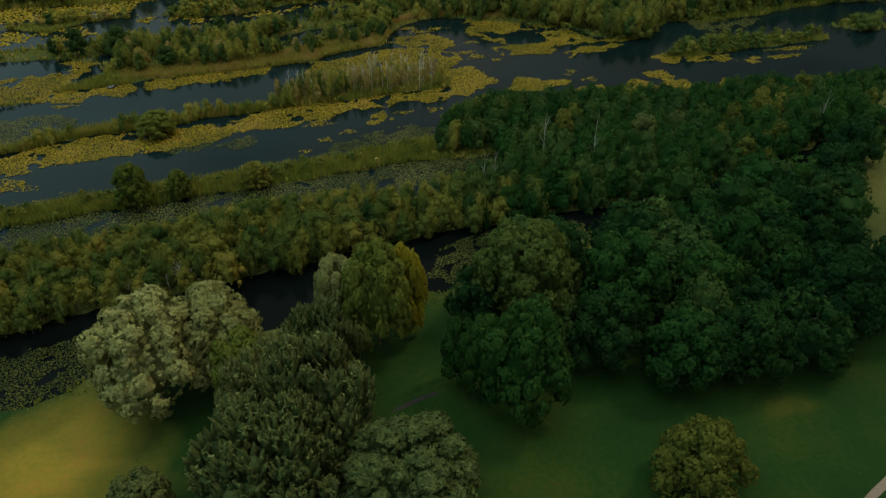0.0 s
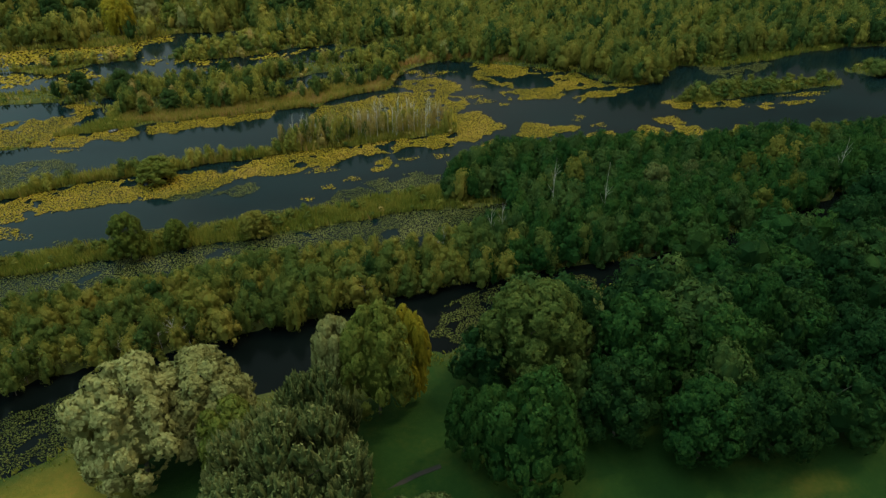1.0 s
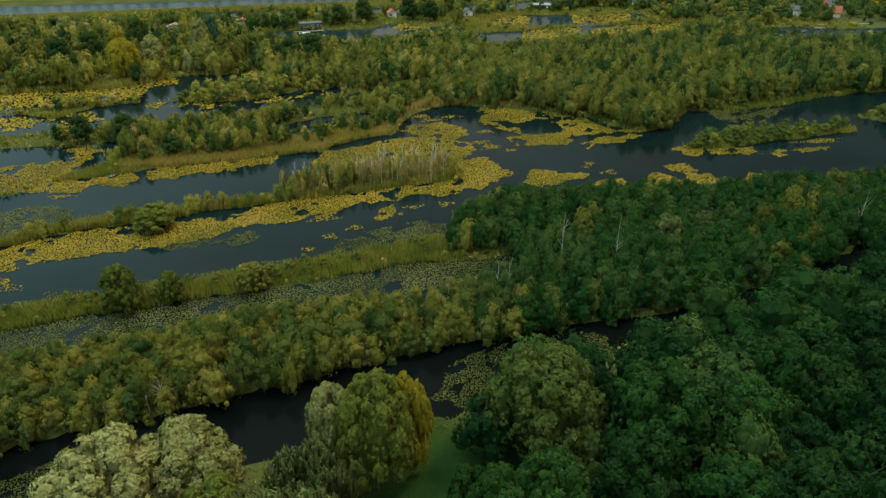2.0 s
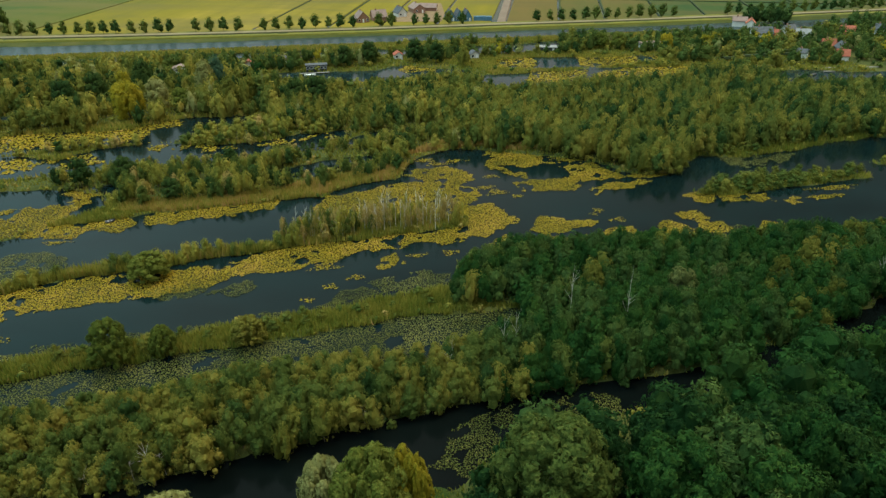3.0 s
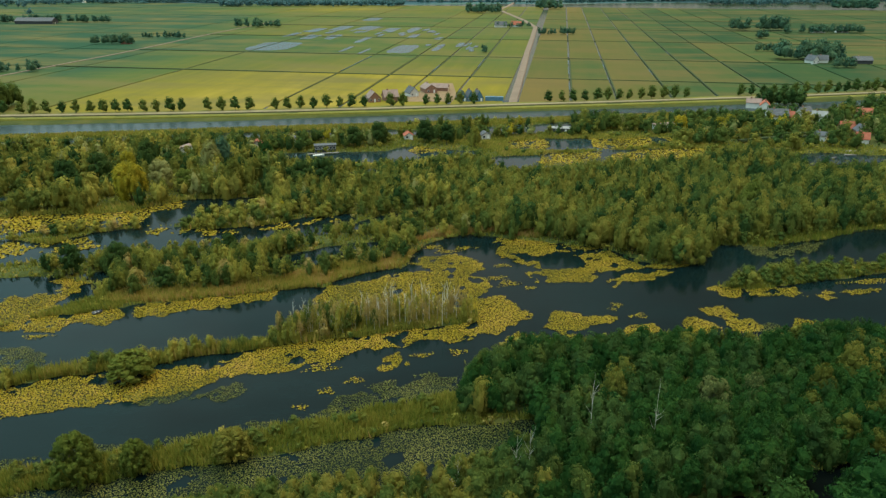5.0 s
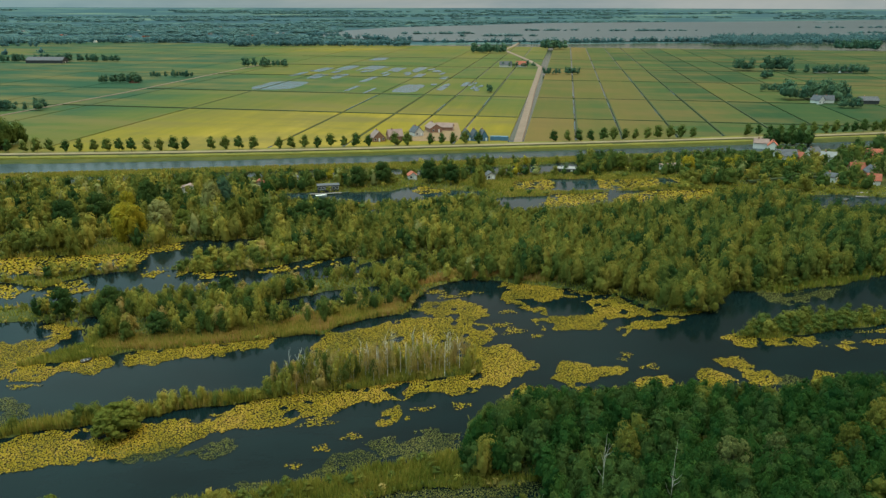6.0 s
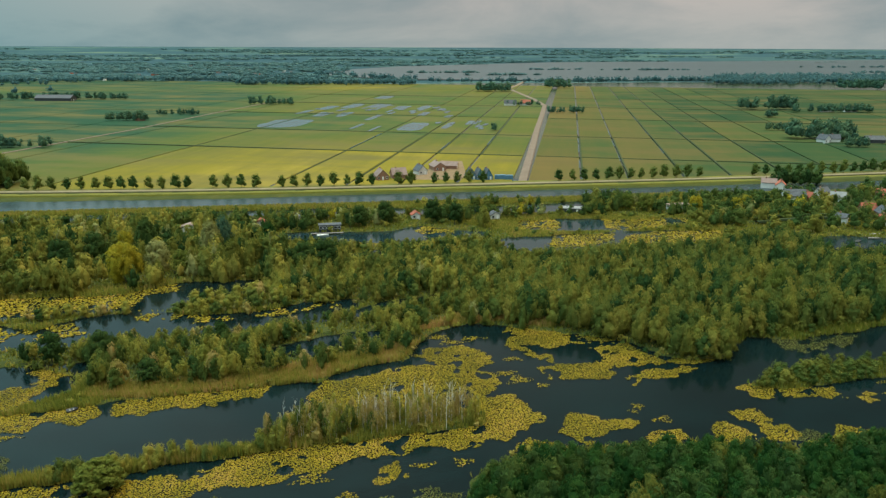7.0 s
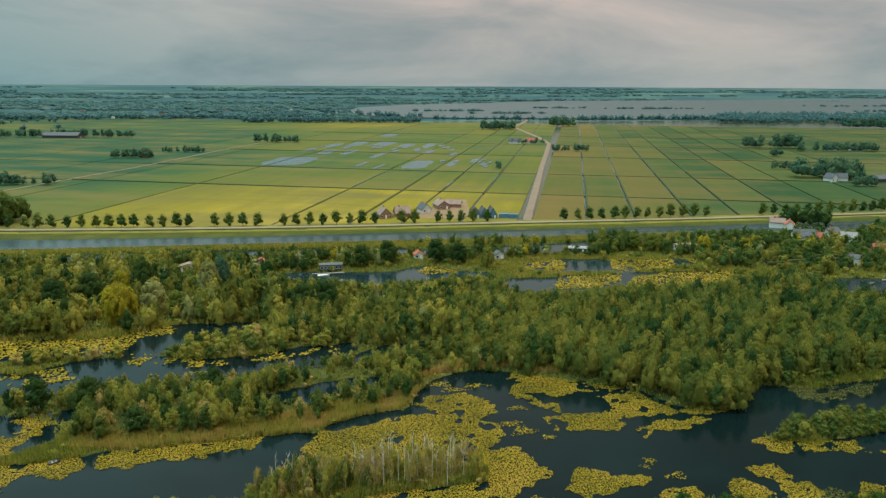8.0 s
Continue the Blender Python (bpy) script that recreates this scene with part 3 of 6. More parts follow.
ground_mesh = mesh_of("ground", np.stack([GX, GY, GZ], -1).reshape(-1, 3), quads, GROUND, smooth=True)
cover_col = np.zeros((ny * nx, 4), np.float32)
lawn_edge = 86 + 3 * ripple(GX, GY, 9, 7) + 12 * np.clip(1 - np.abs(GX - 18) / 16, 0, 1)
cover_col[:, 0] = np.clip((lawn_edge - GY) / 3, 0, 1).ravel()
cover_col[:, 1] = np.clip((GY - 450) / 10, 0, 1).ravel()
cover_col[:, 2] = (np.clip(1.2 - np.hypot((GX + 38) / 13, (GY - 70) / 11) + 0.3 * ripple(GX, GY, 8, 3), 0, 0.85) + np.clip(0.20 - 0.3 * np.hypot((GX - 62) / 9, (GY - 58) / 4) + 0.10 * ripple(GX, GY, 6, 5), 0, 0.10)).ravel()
cover_col[:, 3] = 1
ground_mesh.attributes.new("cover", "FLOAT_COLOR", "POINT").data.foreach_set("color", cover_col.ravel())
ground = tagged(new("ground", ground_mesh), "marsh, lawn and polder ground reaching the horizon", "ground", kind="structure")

# the ditch by the lawn is coloured darker than the open waters, painting in the dark trees it mirrors; their line of
# meeting lies under the alder bank
MEET = [(-1000, 60), (-120, 107), (30, 119), (105, 137), (230, 178), (1000, 260)]
bm = bmesh.new()
bm.faces.new([bm.verts.new((x, y, 0)) for x, y in MEET[::-1] + [(-1000, 10), (1000, 10)]])
bmesh.ops.recalc_face_normals(bm, faces=bm.faces)
tagged(part("water", bm, SHADED_WATER), "black ditch water beside the lawn, darkened for the trees round it", "water", kind="structure")
bm = bmesh.new()
bm.faces.new([bm.verts.new((x, y, 0)) for x, y in MEET + [(1000, 300), (-1000, 300)]])
bmesh.ops.recalc_face_normals(bm, faces=bm.faces)
tagged(part("water", bm, WATER), "dark calm water between the reed strips", "water", kind="structure")
bm = bmesh.new()
bmesh.ops.create_grid(bm, x_segments=4, y_segments=4, size=1)
bmesh.ops.transform(bm, matrix=Matrix.Translation((0, 352, 0)) @ Matrix.Diagonal((1000, 52, 1, 1)), verts=bm.verts)
tagged(part("water", bm, LAGOON), "blue-grey pools between gardens and woods", "water", kind="structure")
bm = bmesh.new()
bmesh.ops.create_grid(bm, x_segments=4, y_segments=4, size=1)
bmesh.ops.transform(bm, matrix=Matrix.Translation((0, 437, 0)) @ Matrix.Diagonal((1000, 33, 1, 1)), verts=bm.verts)
tagged(part("water", bm, CANAL), "blue-grey canal mirroring the sky", "water", kind="structure")

# ---- plants: shapes ----
ICO = {}
for level in (1, 2):
    bm = bmesh.new()
    bmesh.ops.create_icosphere(bm, subdivisions=level, radius=1)
    bm.verts.ensure_lookup_table()
    ICO[level] = (np.array([v.co[:] for v in bm.verts]), np.array([[v.index for v in f.verts] for f in bm.faces]))
    bm.free()


def unit(rng, n):
    v = rng.normal(size=(n, 3))
    return v / np.linalg.norm(v, axis=1, keepdims=True)


def boughs_for(kind, rng, count):
    """Centres and radii of a crown's boughs over its dome, for a tree of unit height and a crown of radius 0.5."""
    low, belly, tall = {"round": (0.06, 0.40, 1.0), "plume": (0.04, 0.40, 0.95), "upright": (0.08, 0.36, 0.98), "slim": (0.28, 0.48, 1.0), "weeping": (0.06, 0.52, 1.0), "bush": (0.0, 0.28, 0.98)}[kind]
    size = {"slim": 0.42}.get(kind, 0.62) / math.sqrt(count + 3)
    long = {"round": 1.05, "plume": 1.2, "upright": 1.7, "slim": 1.5, "weeping": 1.9, "bush": 0.95}[kind]
    turn, out = rng.uniform(0, 6.28), []
    for k in range(count):
        q = (k + 0.5) / count
        h = low + (tall - low) * (0.14 + 0.82 * q ** 0.85)
        span = (belly - low) if h < belly else (tall - belly)
        rim = 0.5 * math.sqrt(max(0.02, 1 - ((h - belly) / span) ** 2))
        if kind in ("slim", "upright"):
            rim *= 1.08 - 0.5 * max(0.0, (h - belly) / span)
        a = turn + 2.39996 * k + rng.uniform(-0.5, 0.5)
        s = size * rng.uniform(0.62, 1.6)
        r = max(0.0, rim - s * 0.8) * rng.uniform(0.84, 1.06)
        out.append(((r * math.cos(a), r * math.sin(a), min(h, tall - s * long * 0.5)), (s, s, s * long)))
    reach = {"slim": 0.55, "round": 0.84}.get(kind, 0.74)
    out.append(((0, 0, (belly + (tall + low) / 2) / 2), (0.5 * reach, 0.5 * reach, (tall - low) / 2 * reach)))
    return out


def crown_shape(kind, seed, count, tufts, leaves, leaf_size, level):
    """A crown of triangles: uneven boughs, all covered with tufts of leaf clumps. Unit height; width by scale."""
    rng = np.random.default_rng(seed)
    boughs = boughs_for(kind, rng, count)
    cs, rs = np.array([c for c, r in boughs]), np.array([r for c, r in boughs])
    vs, fs, tone, base = [], [], [], 0
    iv, it = ICO[level]
    # bough cores get a lower tone than leaves, painting depth between the tufts
    for c, r in boughs:
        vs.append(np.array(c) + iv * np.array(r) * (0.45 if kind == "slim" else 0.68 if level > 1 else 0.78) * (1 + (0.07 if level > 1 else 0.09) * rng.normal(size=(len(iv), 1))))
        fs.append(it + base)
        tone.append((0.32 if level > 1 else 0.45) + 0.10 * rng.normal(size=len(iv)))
        base += len(iv)
    # tufts spread evenly over the open side of the boughs
    area = rs[:, 0] * rs[:, 2]
    area[-1] *= 0.4 if count else 1.0
    home = rng.choice(len(boughs), size=tufts * 4, p=area / area.sum())
    d = unit(rng, len(home))
    d[:, 2] = np.where(d[:, 2] < -0.6, -d[:, 2], d[:, 2])
    p = cs[home] + d * rs[home] * rng.uniform(0.86, 1.02, (len(home), 1))
    gap = np.full(len(home), 9.0)
    for k, (c, r) in enumerate(boughs):
        gap = np.minimum(gap, np.where(home == k, 9.0, (((p - np.array(c)) / np.array(r)) ** 2).sum(1)))
    keep = np.argsort(-np.minimum(gap, 1.0) - 0.001 * rng.uniform(size=len(gap)))[:tufts]
    home, d, p = home[keep], d[keep], p[keep]
    n = len(p)
    d = d / rs[home]
    d /= np.linalg.norm(d, axis=1, keepdims=True)
    plume = kind == "plume"
    s = (0.019 if plume else 0.62 / math.sqrt(tufts)) * rng.uniform(0.7, 1.3, (n, 1))
    # each tuft has an axis: shoots rise, hanging twigs fall, others face outwards
    rise = {"plume": 2.6, "upright": 1.1, "slim": 0.9, "weeping": -0.8}.get(kind, 0.9 if level > 1 else 0.25)
    axis = d * np.array((1, 1, 0.5)) + np.array((0, 0, rise)) + 0.2 * unit(rng, n)
    axis /= np.linalg.norm(axis, axis=1, keepdims=True)
    e1 = np.cross(axis, unit(rng, n))
    e1 /= np.linalg.norm(e1, axis=1, keepdims=True) + 1e-9
    e2 = np.cross(axis, e1)
    long = {"plume": 4.2, "upright": 1.4, "weeping": 2.2, "slim": 1.5}.get(kind, 1.6 if level > 1 else 1.0)
    if plume:
        tv, tt = ICO[1]
        taper = 1 - 0.5 * tv[:, 2]
        shape = (e1[:, None] * (tv[:, 0] * taper)[None, :, None] + e2[:, None] * (tv[:, 1] * taper)[None, :, None] + axis[:, None] * (tv[:, 2] * long)[None, :, None]) * s[:, None] * 0.86 * (1 + 0.15 * rng.normal(size=(n, len(tv), 1)))
        vs.append((p[:, None] + shape).reshape(-1, 3))
        fs.append((tt[None] + base + np.arange(n)[:, None, None] * len(tv)).reshape(-1, 3))
        # tone rises along each shoot, painting its tip as lit
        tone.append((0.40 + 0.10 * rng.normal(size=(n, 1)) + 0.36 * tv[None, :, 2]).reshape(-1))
        base += n * len(tv)
    # leaf clumps, facing roughly as the crown does there
    own = np.repeat(np.arange(n), leaves)
    w = unit(rng, len(own))
    w = np.where(((w * d[own]).sum(1) < -0.2)[:, None], -w, w)
    along = (w * axis[own]).sum(1, keepdims=True)
    q = p[own] + (w * np.array((1, 1, 0.8)) + axis[own] * along * (long - 1)) * s[own] * rng.uniform(0.5, 1.1, (len(own), 1))
    normal = (0.7 if plume else 0.35) * w + 0.8 * d[own] + 0.45 * unit(rng, len(own))
    normal /= np.linalg.norm(normal, axis=1, keepdims=True)
    side = np.cross(normal, axis[own] + 0.6 * unit(rng, len(own)))
    side /= np.linalg.norm(side, axis=1, keepdims=True) + 1e-9
    up = np.cross(side, normal)
    z = leaf_size * rng.uniform(0.55, 1.35, (len(own), 1))
    up = up * z * {"plume": 2.2, "weeping": 2.2, "upright": 1.7, "slim": 1.7}.get(kind, 1.9 if level > 1 else 1.35)
    side = side * z
    tri = np.stack([q - up * 0.6 - side * 0.7, q - up * 0.45 + side * 0.75, q + up + normal * z * 0.3], 1)
    vs.append(tri.reshape(-1, 3))
    fs.append(base + np.arange(len(own) * 3).reshape(-1, 3))
    # leaf tone rises along the tuft's axis too, mostly on plumes, for lit tips
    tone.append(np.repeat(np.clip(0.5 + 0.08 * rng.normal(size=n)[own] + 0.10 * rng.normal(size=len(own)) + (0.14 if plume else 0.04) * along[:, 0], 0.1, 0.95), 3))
    vs = np.concatenate(vs)
    vs[:, :2] *= 0.5 / np.quantile(np.hypot(vs[:, 0], vs[:, 1]), 0.965)
    vs[:, 2] *= 1.0 / np.quantile(vs[:, 2], 0.995)
    return vs, np.concatenate(fs), np.concatenate(tone)


def stem_shape(seed, sides=6, limbs=4, thick=0.022, high=0.62, lean=0.06):
    """A tapered trunk with rising limbs, for a tree of unit height."""
    rng = np.random.default_rng(seed)
    vs, fs, base = [], [], 0

    def limb(a, b, ra, rb, joints=3):
        nonlocal base
        a, b = np.array(a, float), np.array(b, float)
        ax = (b - a) / np.linalg.norm(b - a)
        e = np.cross(ax, (0.3, 1.0, 0.2))
        e /= np.linalg.norm(e)
        g2 = np.cross(ax, e)
        for j in range(joints + 1):
            q = j / joints
            c = a + (b - a) * q + rng.normal(size=3) * 0.008 * (0 < j < joints)
            r = ra + (rb - ra) * q
            for k in range(sides):
                w = 2 * np.pi * k / sides
                vs.append(c + r * (np.cos(w) * e + np.sin(w) * g2))
        for j in range(joints):
            for k in range(sides):
                p0, p1 = base + j * sides + k, base + j * sides + (k + 1) % sides
                fs.append((p0, p1, p1 + sides, p0 + sides))
        base += (joints + 1) * sides

    tip = (rng.normal() * lean, rng.normal() * lean, high)
    limb((0, 0, -0.03), tip, thick, thick * 0.4)
    for k in range(limbs):
        q, a = rng.uniform(0.35, 0.95), rng.uniform(0, 6.28)
        s = np.array(tip) * q
        e = s + np.array((0.24 * np.cos(a), 0.24 * np.sin(a), rng.uniform(0.12, 0.3)))
        limb(s, e, thick * 0.42, thick * 0.12, 2)
    return np.array(vs), np.array(fs)


LIBRARY = {}


def library(kind, detail, variant):
    key = (kind, detail, variant)
    if key not in LIBRARY:
        seed = 17 * variant + 101 * len(kind) + {"fine": 1, "near": 6, "bank": 7, "mid": 2, "low": 3, "far": 4, "belt": 5}[detail]
        count, tufts, leaves, leaf_size, level = {
            "fine": (70 if kind == "bush" else 40, 1100 if kind == "plume" else 1500, 4 if kind == "plume" else 11, 0.0090 if kind == "plume" else 0.0135, 2), "near": (16, 340, 10, 0.0190, 2),
            "bank": (9, 120, 7, 0.0255, 1), "mid": (7, 74, 7, 0.0300, 1), "low": (5, 38, 5, 0.0360 if kind in ("upright", "slim") else 0.0400, 1), "belt": (2, 20, 5, 0.0700, 1), "far": (0, 10, 2, 0.1400, 1)}[detail]
        LIBRARY[key] = crown_shape(kind, seed, count, tufts, leaves, leaf_size, level)
    return LIBRARY[key]


CROWNS, STEMS = {}, {}


def make_tree(kind, detail, variant, leaf, x, y, z, wide, high, turn, name, label, group="", bark=None):
    """One tree: an Empty at its foot with trunk and crown. wide: the crown's radius."""
    bark = bark or BARK
    key = (kind, detail, variant, leaf.name)
    if key not in CROWNS:
        v, f, t = library(kind, detail, variant)
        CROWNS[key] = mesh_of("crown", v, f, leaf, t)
    skey = (kind == "slim", detail, bark.name)
    if skey not in STEMS:
        v, f = stem_shape(variant + 5, 8 if detail == "fine" else 5, 7 if detail == "fine" else 3, 0.02 if kind != "slim" else 0.019, 0.68 if kind != "slim" else 0.85)
        STEMS[skey] = mesh_of("trunk", v, f, bark, smooth=True)
    foot = new(name)
    foot.matrix_world = pose(x, y, z, 0, 0, turn) @ Matrix.Diagonal((wide / 0.5, wide / 0.5, high, 1))
    for n, me in (("trunk", STEMS[skey]), ("crown", CROWNS[key])):
        p = new(n, me)
        p.parent = foot
    return tagged(foot, label, "bush" if name == "bush" else "tree", group)


class Thicket:
    """Many plants joined into one mesh."""

    def __init__(self):
        self.v, self.f, self.t, self.n = [], [], [], 0

    def add(self, shape, x, y, z, wide, high, turn, tone):
        v, f, t = shape
        c, s = math.cos(turn), math.sin(turn)
        w = wide / 0.5
        out = np.stack([(v[:, 0] * c - v[:, 1] * s) * w + x, (v[:, 0] * s + v[:, 1] * c) * w + y, v[:, 2] * high + z], 1)
        self.v.append(out)
        self.f.append(f + self.n)
        self.t.append(t + tone)
        self.n += len(v)

    def done(self, name, mat, label, category):
        if not self.v:
            return None
        me = mesh_of(name, np.concatenate(self.v), np.concatenate(self.f), mat, np.concatenate(self.t))
        return tagged(new(name, me), label, category, kind="stuff")


def depth_at(x, y):
    i, j = np.clip(np.searchsorted(gy, y) - 1, 0, len(gy) - 1), np.clip(np.searchsorted(gx, x) - 1, 0, len(gx) - 1)
    return depth[i, j]


def at(x, y):
    """Height of the ground there."""
    i, j = np.searchsorted(gy, y) - 1, np.searchsorted(gx, x) - 1
    return float(max(GZ[i, j], -0.3))


def word_for(label):
    return next((w for w in ("willow", "poplar", "birch", "alder") if w in label), "tree")


# ---- the large trees by the lawn ----
SILVER = "large silvery grey-green willow standing on the lawn by the ditch"
for kind, leaf, x, y, r, h, v, label in (
    ("round", LEAF_SILVER, -25.6, 78.0, 8.4, 18.5, 0, SILVER),
    ("round", LEAF_SILVER, -17.2, 81.5, 7.0, 16.5, 1, SILVER),
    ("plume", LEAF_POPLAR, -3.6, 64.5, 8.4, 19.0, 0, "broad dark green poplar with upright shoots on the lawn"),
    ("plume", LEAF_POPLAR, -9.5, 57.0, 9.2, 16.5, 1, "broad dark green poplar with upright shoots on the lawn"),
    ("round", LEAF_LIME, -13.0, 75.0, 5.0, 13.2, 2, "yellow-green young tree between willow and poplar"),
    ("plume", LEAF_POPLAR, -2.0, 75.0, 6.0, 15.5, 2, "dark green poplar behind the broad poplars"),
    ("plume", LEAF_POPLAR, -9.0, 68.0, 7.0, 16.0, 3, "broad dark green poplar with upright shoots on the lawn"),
    ("round", LEAF_LIME, 7.0, 82.5, 5.6, 20.0, 3, "tall green willow with hanging boughs near the ditch"),
    ("round", LEAF_SILVER, 1.6, 86.5, 4.0, 16.0, 2, "slender silvery willow beside a tall green one"),
    ("weeping", LEAF_YELLOW, 11.6, 84.5, 3.6, 17.5, 1, "yellow-leaved weeping willow near the ditch"),
    ("round", LEAF_POPLAR, 7.0, 54.0, 8.8, 12.0, 3, "wide dark green tree on the lawn"),
    ("round", LEAF_DEEP, 17.6, 72.0, 3.2, 12.8, 3, "small rounded green tree beside the grass path"),
    ("round", LEAF_DEEP, 24.8, 64.5, 6.4, 20.0, 0, "tall rounded green tree at the edge of the lawn"),
    ("round", LEAF_DEEP, 20.6, 69.5, 3.8, 15.0, 1, "green tree standing close to a taller one"),
    ("round", LEAF_DEEP, 49.4, 65.6, 6.0, 13.5, 1, "rounded green tree at the edge of the wood"),
    ("round", LEAF_DARK, 59.7, 64.5, 5.6, 14.0, 2, "dark green tree at the edge of the wood"),
    ("upright", LEAF_GOLD, 43.4, 48.2, 6.6, 11.8, 0, "lone olive-green tree standing on the open lawn"),
    ("round", LEAF_POPLAR, -25.2, 57.5, 4.2, 8.4, 2, "small grey-green tree on the lawn"),
    ("round", LEAF_GREEN, 31.0, 84.5, 8.6, 18.5, 2, "large light green tree at the front of the wood"),
    ("round", LEAF_DEEP, 45.4, 79.0, 7.4, 18.5, 3, "large green tree at the front of the wood"),
    ("round", LEAF_DEEP, 65.5, 82.6, 5.6, 17.0, 0, "grey-green tree rising out of the wood"),
    ("round", LEAF_DARK, 39.6, 71.4, 5.8, 13.0, 0, "dark green tree at the edge of the wood"),
    ("round", LEAF_DARK, 75.4, 69.0, 7.2, 18.0, 1, "large dark green tree at the edge of the wood"),
    ("round", LEAF_DARK, 88.0, 71.0, 6.8, 16.5, 2, "large dark green tree at the edge of the wood"),
):
    make_tree(kind, "fine", v, leaf, x, y, at(x, y), r, h, 40 * v + 7 * x, word_for(label), label)
BIG = [(-26.8, 76.7, 6), (-17.2, 81.5, 6), (31, 84.5, 6.5), (45.4, 79, 6), (65.5, 82.6, 4.5), (40.2, 70.8, 4.5), (75.4, 69, 6), (24.6, 63.5, 6), (49.8, 65.2, 5), (59.7, 63.5, 4), (88, 71, 5.5), (7, 79.5, 6), (20.8, 69, 4), (-64.5, 296, 7), (-64, 287, 6), (-56.5, 308, 5), (-64.5, 324, 5), (-57, 299, 5), (-28.5, 297, 4), (4, 299, 5), (144, 240, 4), (-65, 227, 3), (-53, 228, 3), (-37.5, 212, 3)]

# ---- bushes on the narrow strips ----
for leaf, x, y, r, h, v in ((LEAF_LIME, -36.8, 135.6, 4.0, 9.6, 0), (LEAF_LIME, -27.7, 136.8, 2.6, 6.6, 1), (LEAF_MOSS, -12.3, 138.5, 3.4, 5.6, 2), (LEAF_LIME, -35.9, 168.5, 4.8, 5.8, 3)):
    make_tree("bush", "fine", v, leaf, x, y, 0.0, r, h, 30 * v, "bush", "rounded green bush on a reed strip between waters")

